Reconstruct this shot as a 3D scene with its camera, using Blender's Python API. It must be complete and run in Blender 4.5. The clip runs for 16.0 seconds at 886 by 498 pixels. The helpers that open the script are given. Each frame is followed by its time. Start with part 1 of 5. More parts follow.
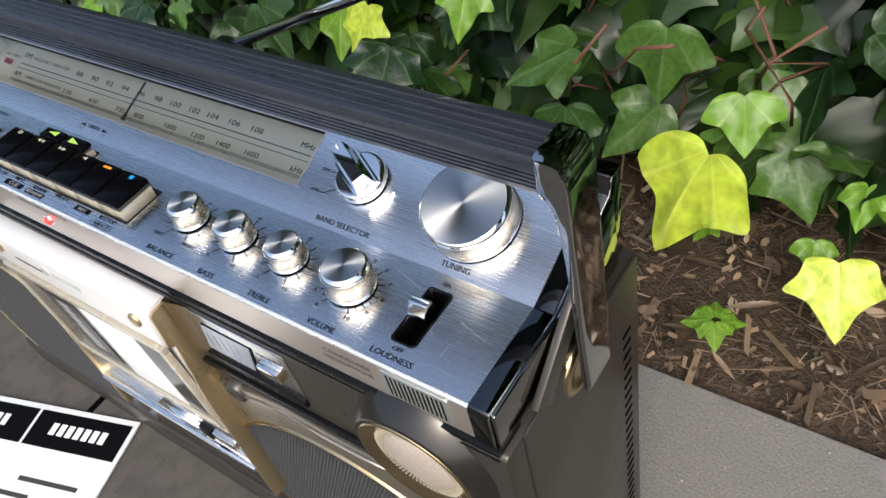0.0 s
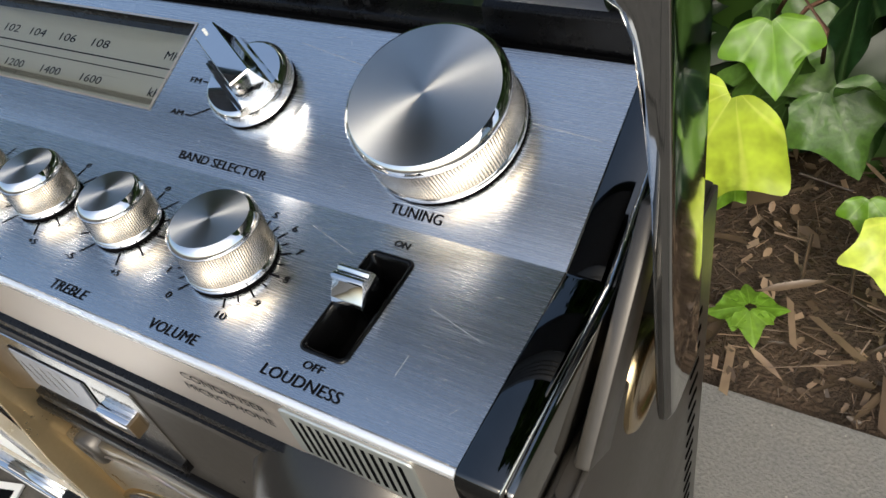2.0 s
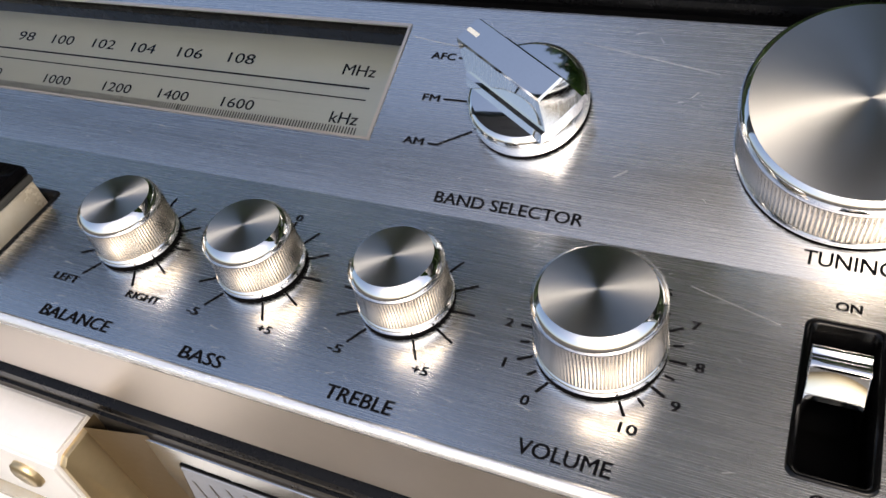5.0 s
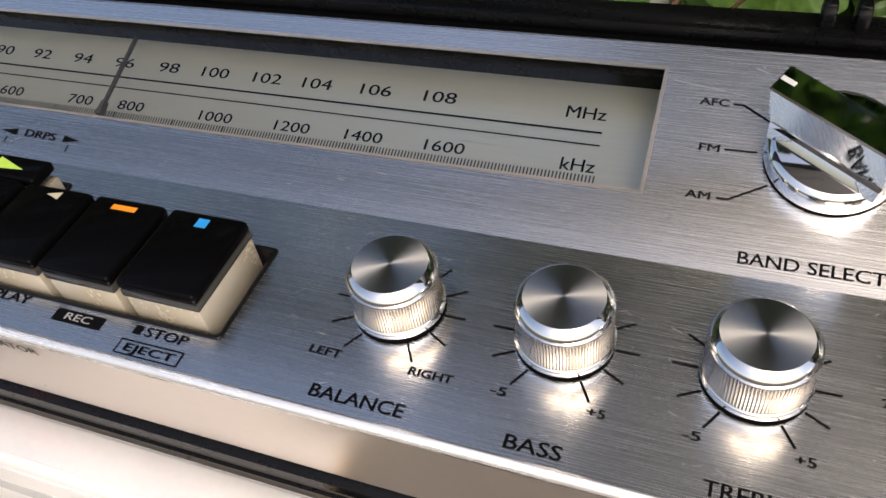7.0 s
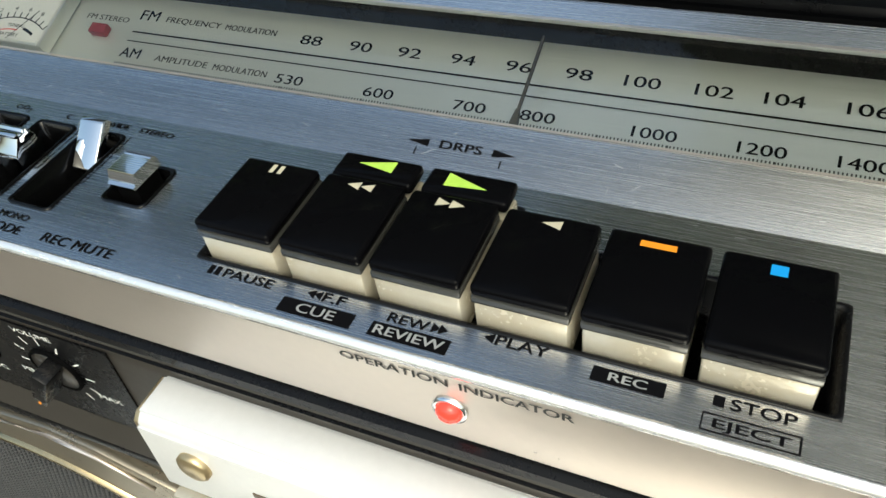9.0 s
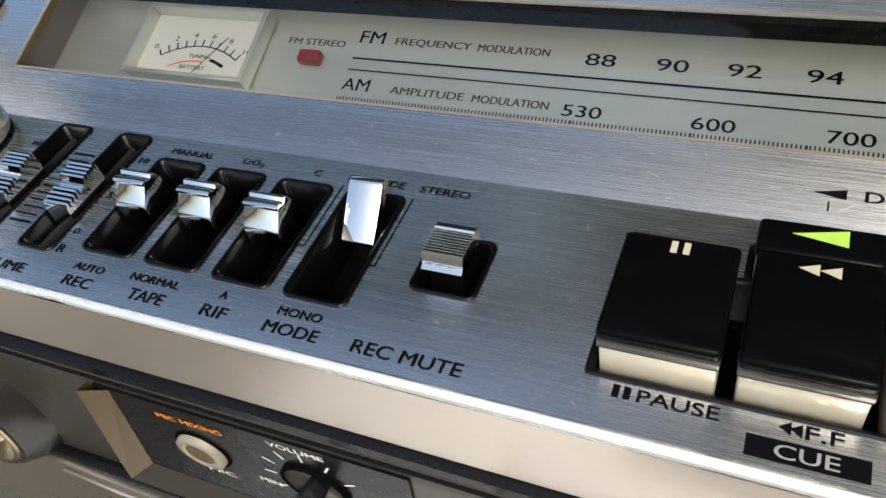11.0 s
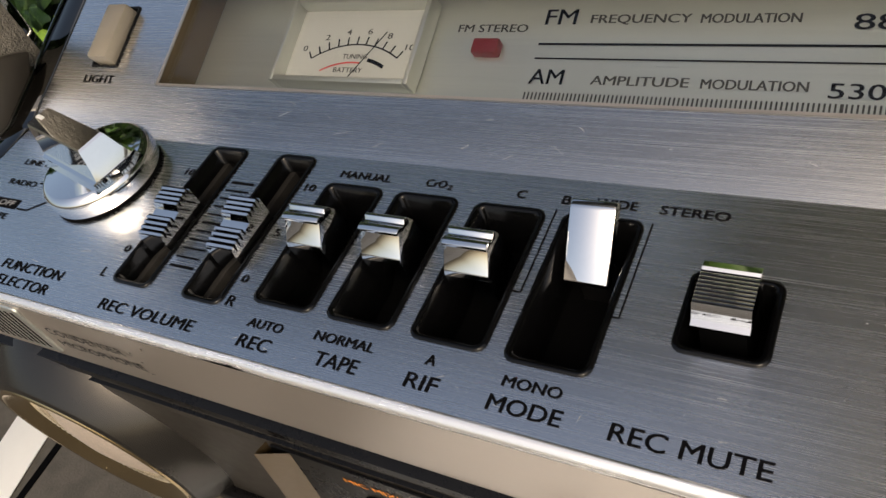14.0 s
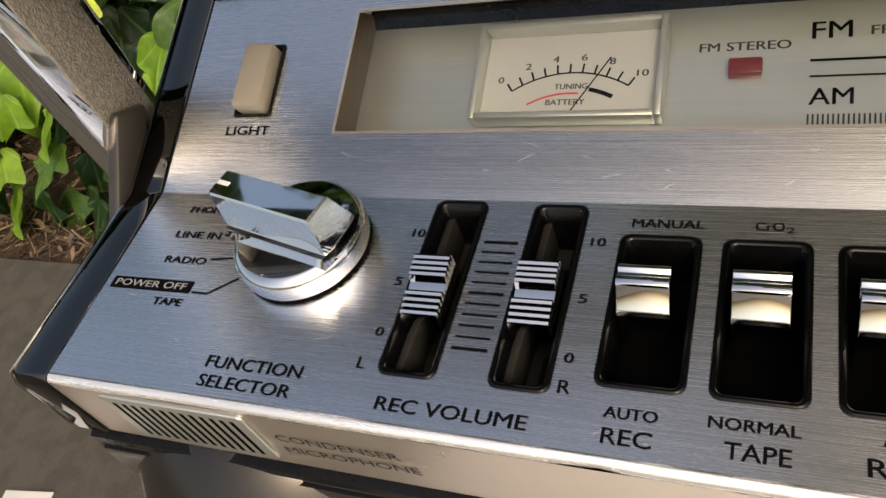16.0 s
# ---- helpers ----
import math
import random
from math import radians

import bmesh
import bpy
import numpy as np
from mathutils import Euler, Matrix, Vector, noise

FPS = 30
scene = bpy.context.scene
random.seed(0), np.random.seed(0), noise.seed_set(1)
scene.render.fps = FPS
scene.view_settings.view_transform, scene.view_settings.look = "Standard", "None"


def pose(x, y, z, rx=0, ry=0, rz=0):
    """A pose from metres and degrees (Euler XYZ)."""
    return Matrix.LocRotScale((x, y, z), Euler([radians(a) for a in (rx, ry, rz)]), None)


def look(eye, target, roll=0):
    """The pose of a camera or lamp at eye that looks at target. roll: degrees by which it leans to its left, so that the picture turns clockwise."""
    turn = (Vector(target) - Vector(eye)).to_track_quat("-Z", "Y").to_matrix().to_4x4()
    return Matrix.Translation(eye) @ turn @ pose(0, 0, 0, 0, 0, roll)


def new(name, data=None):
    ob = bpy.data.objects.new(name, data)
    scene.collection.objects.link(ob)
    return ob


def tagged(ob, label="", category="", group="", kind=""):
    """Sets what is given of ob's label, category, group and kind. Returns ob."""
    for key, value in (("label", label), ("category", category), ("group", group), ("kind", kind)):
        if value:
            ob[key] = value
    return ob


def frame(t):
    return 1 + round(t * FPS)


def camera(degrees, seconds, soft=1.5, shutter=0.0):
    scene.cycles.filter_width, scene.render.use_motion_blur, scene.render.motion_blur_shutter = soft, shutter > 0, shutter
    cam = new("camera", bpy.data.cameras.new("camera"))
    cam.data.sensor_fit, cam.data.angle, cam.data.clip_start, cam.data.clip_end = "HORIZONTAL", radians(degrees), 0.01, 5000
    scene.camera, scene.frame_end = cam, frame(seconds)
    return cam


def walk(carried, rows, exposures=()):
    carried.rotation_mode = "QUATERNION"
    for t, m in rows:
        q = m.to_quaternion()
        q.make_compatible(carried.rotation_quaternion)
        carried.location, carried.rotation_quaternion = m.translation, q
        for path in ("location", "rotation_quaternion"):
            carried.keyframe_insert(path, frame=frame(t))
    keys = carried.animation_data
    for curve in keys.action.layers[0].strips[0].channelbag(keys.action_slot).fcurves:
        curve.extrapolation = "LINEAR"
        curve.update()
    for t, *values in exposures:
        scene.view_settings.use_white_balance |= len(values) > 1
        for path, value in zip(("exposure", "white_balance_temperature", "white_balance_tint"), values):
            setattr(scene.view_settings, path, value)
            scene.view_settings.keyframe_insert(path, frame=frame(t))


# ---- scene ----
cam = camera(59.0, 16.0, 1.5)
PATH = [
    (0, 0.3613, -0.102, 0.5232, 43.24, 10.68, 33.49),
    (0.5, 0.3549, -0.0796, 0.4689, 44.46, 10.85, 31.19),
    (1, 0.3368, -0.0583, 0.4421, 43.85, 11.25, 31.43),
    (1.5, 0.3115, -0.0499, 0.4206, 43.28, 11.09, 29.82),
    (2, 0.3033, -0.0468, 0.4151, 43.64, 10.98, 29.28),
    (2.5, 0.2915, -0.0451, 0.4122, 44.7, 11.53, 28.03),
    (3, 0.2782, -0.0461, 0.4106, 44.61, 10.31, 26.48),
    (3.5, 0.2632, -0.0477, 0.4058, 44.67, 10.02, 26.61),
    (4, 0.2427, -0.0499, 0.4025, 44.26, 10.04, 26.02),
    (4.2, 0.2352, -0.0494, 0.4019, 43.96, 10.34, 25.8),
    (6.3, 0.1667, -0.0546, 0.4059, 43.67, 7.2, 18.58),
    (6.5, 0.1603, -0.0568, 0.4077, 43.88, 7.08, 18.74),
    (7, 0.1423, -0.0574, 0.4081, 43.87, 7.09, 19.78),
    (7.5, 0.1208, -0.0587, 0.41, 43.95, 7.37, 20.79),
    (8, 0.0936, -0.0648, 0.4088, 43.96, 7.24, 22.36),
    (8.5, 0.068, -0.0662, 0.4067, 44.17, 7.21, 22.59),
    (9, 0.0442, -0.0692, 0.4045, 44.72, 6.83, 23.12),
    (9.5, 0.0191, -0.0734, 0.3999, 45.09, 6.55, 23.19),
    (10, -0.0041, -0.0702, 0.399, 45.3, 7.24, 22.87),
    (10.2, -0.0113, -0.0697, 0.3981, 45.7, 7.75, 22.68),
    (12.3, -0.0501, -0.0326, 0.3999, 35.2, 13.47, 21.4),
    (12.5, -0.0487, -0.0323, 0.4025, 34.57, 14.55, 21.6),
    (13, -0.0406, -0.0369, 0.3958, 38.43, 17.89, 24.36),
    (13.5, -0.0487, -0.0396, 0.3924, 41.39, 18.01, 25.09),
    (14, -0.0649, -0.0392, 0.39, 41.65, 17.77, 25.15),
    (14.5, -0.0791, -0.0399, 0.3869, 41.1, 17.88, 25.31),
    (15, -0.0947, -0.0382, 0.389, 39.54, 18.77, 23.09),
    (15.5, -0.1131, -0.0389, 0.3954, 39.47, 19.14, 19.25),
    (16, -0.1332, -0.0447, 0.4002, 40.05, 16.38, 16.76),
]
walk(cam, [(t, pose(x, y, z, rx, ry, rz)) for t, x, y, z, rx, ry, rz in PATH],
     [(0.0, 0.86, 6150, 7), (1.5, 0.66, 6300, 4), (3.5, 0.68, 6500, 7), (7.0, 0.6, 6950, 12), (7.6, 0.6, 6950, 12), (8.0, 0.58, 6600, -8), (8.5, 0.62, 6500, -8), (9.0, 0.82, 6500, -5), (10.2, 1.06, 6450, -1), (12.5, 0.21, 6850, 11), (13.5, 0.4, 7150, 7), (14.0, 0.34, 7450, 9), (15.0, 0.38, 7850, 10), (16.0, 0.5, 7850, 10)])

# ---- light ----
SUN_EL, SUN_AZ = 48.0, 150.0
world = bpy.data.worlds.new("sky")
scene.world = world
world.use_nodes = True
wn = world.node_tree
sky = wn.nodes.new("ShaderNodeTexSky")
sky.sky_type = "NISHITA"
sky.sun_disc = False
sky.air_density, sky.dust_density, sky.ozone_density = 1.0, 5.0, 1.0
sky.sun_elevation, sky.sun_rotation = radians(SUN_EL), radians(SUN_AZ)
wn.nodes["Background"].inputs[1].default_value = 0.15
wn.links.new(sky.outputs[0], wn.nodes["Background"].inputs[0])
lamp = bpy.data.lights.new("sun", "SUN")
lamp.energy, lamp.angle, lamp.color = 0.52, radians(16), (1.0, 0.95, 0.86)
sun = new("sun", lamp)
az = radians(SUN_AZ)
sdir = Vector((math.sin(az) * math.cos(radians(SUN_EL)), math.cos(az) * math.cos(radians(SUN_EL)), math.sin(radians(SUN_EL))))
sun.matrix_world = look(sdir * 10, (0, 0, 0))

# ---- materials ----
def mat(name, color, rough=0.5, metal=0.0, **kw):
    """A principled material with two scales of variation: value and roughness by noise, fine bump."""
    m = bpy.data.materials.new(name)
    m.use_nodes = True
    nt = m.node_tree
    b = nt.nodes["Principled BSDF"]
    b.inputs["Base Color"].default_value = (*color, 1)
    b.inputs["Metallic"].default_value = metal
    b.inputs["Roughness"].default_value = rough
    b.inputs["Specular IOR Level"].default_value = kw.get("spec", 0.5)
    vary, scale, stretch = kw.get("vary", 0.12), kw.get("scale", 60.0), kw.get("stretch", (1, 1, 1))
    tc = nt.nodes.new("ShaderNodeTexCoord")
    mp = nt.nodes.new("ShaderNodeMapping")
    mp.inputs["Scale"].default_value = stretch
    nt.links.new(tc.outputs["Object"], mp.inputs[0])
    big, fine = nt.nodes.new("ShaderNodeTexNoise"), nt.nodes.new("ShaderNodeTexNoise")
    big.inputs["Scale"].default_value, big.inputs["Detail"].default_value = scale, 4
    fine.inputs["Scale"].default_value, fine.inputs["Detail"].default_value = scale * kw.get("ratio", 12), 3
    for n in (big, fine):
        nt.links.new(mp.outputs[0], n.inputs["Vector"])
    mix = nt.nodes.new("ShaderNodeMath")
    mix.operation = "MULTIPLY_ADD"
    nt.links.new(fine.outputs[0], mix.inputs[0])
    mix.inputs[1].default_value = kw.get("fine", 0.6)
    nt.links.new(big.outputs[0], mix.inputs[2])
    ramp = nt.nodes.new("ShaderNodeMapRange")
    ramp.inputs["From Min"].default_value, ramp.inputs["From Max"].default_value = 0.35, 1.25
    ramp.inputs["To Min"].default_value, ramp.inputs["To Max"].default_value = 1 - vary, 1 + vary
    nt.links.new(mix.outputs[0], ramp.inputs[0])
    col = nt.nodes.new("ShaderNodeMix")
    col.data_type, col.blend_type = "RGBA", "MULTIPLY"
    col.inputs[0].default_value = 1
    if "color2" in kw:
        two = nt.nodes.new("ShaderNodeMix")
        two.data_type = "RGBA"
        two.inputs[6].default_value, two.inputs[7].default_value = (*color, 1), (*kw["color2"], 1)
        sel = nt.nodes.new("ShaderNodeMapRange")
        sel.inputs["From Min"].default_value, sel.inputs["From Max"].default_value = 0.42, 0.6
        nt.links.new(big.outputs[0], sel.inputs[0])
        nt.links.new(sel.outputs[0], two.inputs[0])
        nt.links.new(two.outputs[2], col.inputs[6])
    else:
        col.inputs[6].default_value = (*color, 1)
    nt.links.new(ramp.outputs[0], col.inputs[7])
    nt.links.new(col.outputs[2], b.inputs["Base Color"])
    rr = nt.nodes.new("ShaderNodeMapRange")
    rr.inputs["From Min"].default_value, rr.inputs["From Max"].default_value = 0.35, 1.25
    dr = kw.get("drough", 0.25)
    rr.inputs["To Min"].default_value, rr.inputs["To Max"].default_value = rough * (1 - dr), rough * (1 + dr)
    nt.links.new(mix.outputs[0], rr.inputs[0])
    nt.links.new(rr.outputs[0], b.inputs["Roughness"])
    if kw.get("bump", 0) > 0:
        bp = nt.nodes.new("ShaderNodeBump")
        bp.inputs["Strength"].default_value, bp.inputs["Distance"].default_value = kw["bump"], kw.get("dist", 0.0003)
        nt.links.new(mix.outputs[0], bp.inputs["Height"])
        nt.links.new(bp.outputs[0], b.inputs["Normal"])
    if "aniso" in kw:
        b.inputs["Anisotropic"].default_value = kw["aniso"]
        if kw.get("radial"):
            tg = nt.nodes.new("ShaderNodeTangent")
            tg.direction_type, tg.axis = "RADIAL", "Z"
            nt.links.new(tg.outputs[0], b.inputs["Tangent"])
        else:
            cx = nt.nodes.new("ShaderNodeCombineXYZ")
            cx.inputs[1].default_value = 1
            nt.links.new(cx.outputs[0], b.inputs["Tangent"])
    if "emit" in kw:
        b.inputs["Emission Color"].default_value, b.inputs["Emission Strength"].default_value = (*kw["emit"][:3], 1), kw["emit"][3]
    if "coat" in kw:
        b.inputs["Coat Weight"].default_value, b.inputs["Coat Roughness"].default_value = kw["coat"], 0.08
    return m


ALU = mat("brushed_aluminium", (0.76, 0.76, 0.76), 0.24, 1.0, vary=0.14, scale=26, stretch=(0.45, 170, 170), ratio=4, fine=0.9, drough=0.22, bump=0.055, dist=0.0001, aniso=0.82)
DIALALU = mat("dial_plate_silver", (0.60, 0.62, 0.585), 0.33, 0.8, vary=0.08, scale=30, stretch=(1, 60, 60), ratio=9, bump=0.05, dist=0.0001)
SPUN = mat("spun_aluminium", (0.64, 0.64, 0.63), 0.40, 1.0, vary=0.05, scale=20, drough=0.05, aniso=0.9, radial=True)
STRIP = mat("champagne_strip", (0.68, 0.61, 0.545), 0.33, 0.85, vary=0.06, scale=40, bump=0.05, dist=0.0001)
EDGEM = mat("bright_rolled_edge", (0.95, 0.94, 0.93), 0.26, 0.72, vary=0.12, scale=60, stretch=(0.4, 8, 8))
# chrome with a lowered base, in place of dark foliage and soil reflections
DARKENEDCHROME = mat("darkened_chrome", (0.27, 0.265, 0.25), 0.07, 1.0, vary=0.1, scale=150, drough=0.5)
HOUSING = mat("blue_black_housing", (0.055, 0.052, 0.048), 0.24, 0.75, vary=0.12, scale=60)
BRASS = mat("worn_brass", (0.52, 0.40, 0.23), 0.24, 1.0, vary=0.12, scale=80)
CHROME = mat("chrome", (0.86, 0.86, 0.86), 0.045, 1.0, vary=0.03, scale=120, drough=0.6)
KNURL = mat("knob_side_metal", (0.47, 0.425, 0.36), 0.2, 1.0, vary=0.05, scale=100)
PLATE = mat("black_chrome_plate", (0.10, 0.10, 0.098), 0.035, 1.0, vary=0.1, scale=150, drough=0.4)
TAUPE = mat("champagne_grey_plastic", (0.34, 0.30, 0.235), 0.3, 0.85, vary=0.1, scale=50)
# dark paving made darker still: the shade in front is in the colour
SHADEDPAVING = mat("shaded_paving", (0.075, 0.068, 0.058), 0.85, 0.0, vary=0.4, scale=45, ratio=12, fine=0.9, bump=0.6, dist=0.001, color2=(0.05, 0.046, 0.04))
GOLD = mat("champagne_gold_plastic", (0.55, 0.43, 0.25), 0.32, 0.85, vary=0.1, scale=50)
DOORTOP = mat("satin_silver_plastic", (0.80, 0.785, 0.765), 0.4, 0.35, vary=0.06, scale=50)
GUN = mat("gunmetal_plastic", (0.056, 0.050, 0.043), 0.32, 0.4, vary=0.12, scale=40, bump=0.06)
BLACK = mat("black_plastic", (0.005, 0.005, 0.0055), 0.28, spec=0.2, metal=0.0, vary=0.2, scale=80, bump=0.05)
MATTE = mat("dark_well_plastic", (0.002, 0.002, 0.0022), 0.7, spec=0.02, metal=0.0, vary=0.3, scale=90)
DUSTY = mat("dusty_slot_floor", (0.02, 0.019, 0.018), 0.8, spec=0.1, metal=0.0, vary=0.6, scale=300, bump=0.3)
GLOSSB = mat("gloss_black_key", (0.0025, 0.0025, 0.003), 0.09, spec=0.05, metal=0.0, vary=0.2, scale=60, drough=0.7)
KEYCREAM = mat("ivory_key_plastic", (0.48, 0.445, 0.37), 0.25, 0.2, vary=0.08, scale=90, color2=(0.44, 0.39, 0.30))
SMOKE = mat("smoky_clear_plastic", (0.045, 0.045, 0.042), 0.12, 0.0, vary=0.1)
INK = mat("black_ink", (0.004, 0.004, 0.005), 0.8, spec=0.03, metal=0.0, vary=0.2, scale=200)
GREYINK = mat("grey_ink", (0.05, 0.049, 0.047), 0.7, spec=0.15, metal=0.0, vary=0.2, scale=200)
SILVERINK = mat("silver_ink", (0.36, 0.36, 0.36), 0.45, 0.2, vary=0.1, scale=200)
WHITEINK = mat("white_ink", (0.75, 0.75, 0.72), 0.5)
CREAMINK = mat("cream_ink", (0.52, 0.47, 0.35), 0.5)
GREENINK = mat("lime_ink", (0.45, 0.68, 0.10), 0.5)
ORANGE = mat("orange_ink", (0.85, 0.28, 0.02), 0.5)
BLUE = mat("blue_ink", (0.02, 0.30, 0.70), 0.5)
REDP = mat("red_plastic", (0.14, 0.012, 0.014), 0.35)
SLOTB = mat("slot_black_plastic", (0.002, 0.002, 0.0022), 0.17, spec=0.26, vary=0.2, scale=80)
REDINK = mat("red_ink", (0.60, 0.05, 0.05), 0.5)
METERW = mat("meter_card", (0.48, 0.49, 0.48), 0.6, 0.0, vary=0.05)
TEXTURED = mat("textured_handle_grip", (0.20, 0.185, 0.16), 0.5, 0.35, vary=0.5, scale=900, ratio=2, bump=0.8, dist=0.0006)
SATIN = mat("satin_chrome", (0.74, 0.73, 0.71), 0.24, 1.0, vary=0.08, scale=150)
# chrome dimmed in its base, as nothing dark stands in front to reflect
DIMMEDCHROME = mat("dimmed_chrome", (0.48, 0.48, 0.47), 0.06, 1.0, vary=0.05, scale=120, drough=0.5)
RUBBERB = mat("black_ribbed_grip", (0.022, 0.025, 0.033), 0.3, 0.0, spec=0.6, vary=0.25, scale=60, stretch=(1, 8, 8), bump=0.2)
BEIGE = mat("beige_button", (0.24, 0.212, 0.17), 0.42, 0.0, vary=0.06)
CONE = mat("speaker_cone", (0.03, 0.03, 0.032), 0.7, 0.0, vary=0.3, scale=300, bump=0.5)
BRONZE = mat("bronze_plastic", (0.115, 0.08, 0.042), 0.38, 0.35, vary=0.12, scale=60)
COUNTERW = mat("counter_window", (0.30, 0.32, 0.37), 0.16, 0.0, vary=0.1, scale=60)
MESHG = mat("woven_dome", (0.52, 0.44, 0.37), 0.45, 0.3, vary=0.3, scale=900, ratio=2, bump=0.9)
PAPER = mat("white_paper", (0.80, 0.80, 0.78), 0.55, 0.0, vary=0.03)
LED = mat("lit_red_lamp", (0.6, 0.02, 0.02), 0.2, 0.0, emit=(1.0, 0.025, 0.015, 1.7))
CONCRETE = mat("weathered_concrete", (0.16, 0.152, 0.137), 0.85, 0.0, vary=0.5, scale=30, ratio=16, fine=1.1, bump=0.7, dist=0.0014, color2=(0.13, 0.125, 0.115))
SOIL = mat("brown_soil", (0.10, 0.065, 0.04), 0.95, 0.0, vary=0.5, scale=30, ratio=10, bump=1.0, dist=0.01, color2=(0.05, 0.033, 0.02))


def glass_mat(name, tint=(1, 1, 1), rough=0.02):
    m = bpy.data.materials.new(name)
    m.use_nodes = True
    nt = m.node_tree
    nt.nodes.remove(nt.nodes["Principled BSDF"])
    fr, tr, gl, mx = (nt.nodes.new(n) for n in ("ShaderNodeFresnel", "ShaderNodeBsdfTransparent", "ShaderNodeBsdfGlossy", "ShaderNodeMixShader"))
    fr.inputs[0].default_value = 1.49
    tr.inputs[0].default_value = (*tint, 1)
    gl.inputs["Roughness"].default_value = rough
    nt.links.new(fr.outputs[0], mx.inputs[0])
    nt.links.new(tr.outputs[0], mx.inputs[1])
    nt.links.new(gl.outputs[0], mx.inputs[2])
    nt.links.new(mx.outputs[0], nt.nodes["Material Output"].inputs[0])
    return m


CLEAR = glass_mat("clear_dial_plastic", (0.93, 0.94, 0.92), 0.03)


def leaf_mat(name, dark, light, island=False, trans=0.3, scale=14):
    """Waxy leaf: colour between two greens by leaf, pale veins by noise, light passing through."""
    m = bpy.data.materials.new(name)
    m.use_nodes = True
    nt = m.node_tree
    b = nt.nodes["Principled BSDF"]
    src = nt.nodes.new("ShaderNodeNewGeometry" if island else "ShaderNodeObjectInfo")
    mix = nt.nodes.new("ShaderNodeMix")
    mix.data_type = "RGBA"
    mix.inputs[6].default_value, mix.inputs[7].default_value = (*dark, 1), (*light, 1)
    pw = nt.nodes.new("ShaderNodeMath")
    pw.operation, pw.inputs[1].default_value = "POWER", 2.0
    nt.links.new(src.outputs["Random Per Island" if island else "Random"], pw.inputs[0])
    nt.links.new(pw.outputs[0], mix.inputs[0])
    tc, nz = nt.nodes.new("ShaderNodeTexCoord"), nt.nodes.new("ShaderNodeTexNoise")
    nz.inputs["Scale"].default_value, nz.inputs["Detail"].default_value = scale, 2
    nt.links.new(tc.outputs["Object"], nz.inputs["Vector"])
    mul = nt.nodes.new("ShaderNodeMix")
    mul.data_type, mul.blend_type = "RGBA", "MULTIPLY"
    mul.inputs[0].default_value = 1
    rg = nt.nodes.new("ShaderNodeMapRange")
    rg.inputs["From Min"].default_value, rg.inputs["From Max"].default_value = 0.3, 0.7
    rg.inputs["To Min"].default_value, rg.inputs["To Max"].default_value = 0.8, 1.25
    nt.links.new(nz.outputs[0], rg.inputs[0])
    nt.links.new(mix.outputs[2], mul.inputs[6])
    nt.links.new(rg.outputs[0], mul.inputs[7])
    leafcol = mul
    if not island:
        sx, ab, yo, at, sc, co, mr, vm = (nt.nodes.new(n) for n in ("ShaderNodeSeparateXYZ", *["ShaderNodeMath"] * 5, "ShaderNodeMapRange", "ShaderNodeMix"))
        ab.operation, yo.operation, at.operation, sc.operation, co.operation = "ABSOLUTE", "ADD", "ARCTAN2", "MULTIPLY", "COSINE"
        yo.inputs[1].default_value, sc.inputs[1].default_value = 0.06, 9.5
        nt.links.new(tc.outputs["Object"], sx.inputs[0])
        nt.links.new(sx.outputs[0], ab.inputs[0])
        nt.links.new(sx.outputs[1], yo.inputs[0])
        nt.links.new(ab.outputs[0], at.inputs[0])
        nt.links.new(yo.outputs[0], at.inputs[1])
        nt.links.new(at.outputs[0], sc.inputs[0])
        nt.links.new(sc.outputs[0], co.inputs[0])
        mr.inputs["From Min"].default_value, mr.inputs["From Max"].default_value = 0.86, 1.0
        mr.inputs["To Max"].default_value = 0.28
        nt.links.new(co.outputs[0], mr.inputs[0])
        vm.data_type = "RGBA"
        vm.inputs[7].default_value = (*(min(1.0, 1.5 * c + 0.07) for c in light), 1)
        nt.links.new(mr.outputs[0], vm.inputs[0])
        nt.links.new(mul.outputs[2], vm.inputs[6])
        leafcol = vm
    nt.links.new(leafcol.outputs[2], b.inputs["Base Color"])
    b.inputs["Roughness"].default_value = 0.34
    bp = nt.nodes.new("ShaderNodeBump")
    bp.inputs["Strength"].default_value, bp.inputs["Distance"].default_value = 0.25, 0.002
    nt.links.new(nz.outputs[0], bp.inputs["Height"])
    nt.links.new(bp.outputs[0], b.inputs["Normal"])
    tl, ms = nt.nodes.new("ShaderNodeBsdfTranslucent"), nt.nodes.new("ShaderNodeMixShader")
    ms.inputs[0].default_value = trans
    nt.links.new(leafcol.outputs[2], tl.inputs[0])
    nt.links.new(b.outputs[0], ms.inputs[1])
    nt.links.new(tl.outputs[0], ms.inputs[2])
    nt.links.new(ms.outputs[0], nt.nodes["Material Output"].inputs[0])
    return m


LEAFM = leaf_mat("bright_ivy_leaf", (0.16, 0.32, 0.025), (0.26, 0.42, 0.05), trans=0.35, scale=4)
LEAF = leaf_mat("ivy_leaf", (0.011, 0.034, 0.010), (0.085, 0.17, 0.03))
# yellow-green raised far above LEAF: sun on these leaves is in the colour
LEAFY = leaf_mat("sunlit_ivy_leaf", (0.56, 0.69, 0.06), (0.68, 0.78, 0.12), trans=0.35, scale=7)
# darker copy of LEAF: shade inside the hedge is put into the greens
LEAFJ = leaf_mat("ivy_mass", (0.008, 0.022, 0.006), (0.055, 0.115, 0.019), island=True)
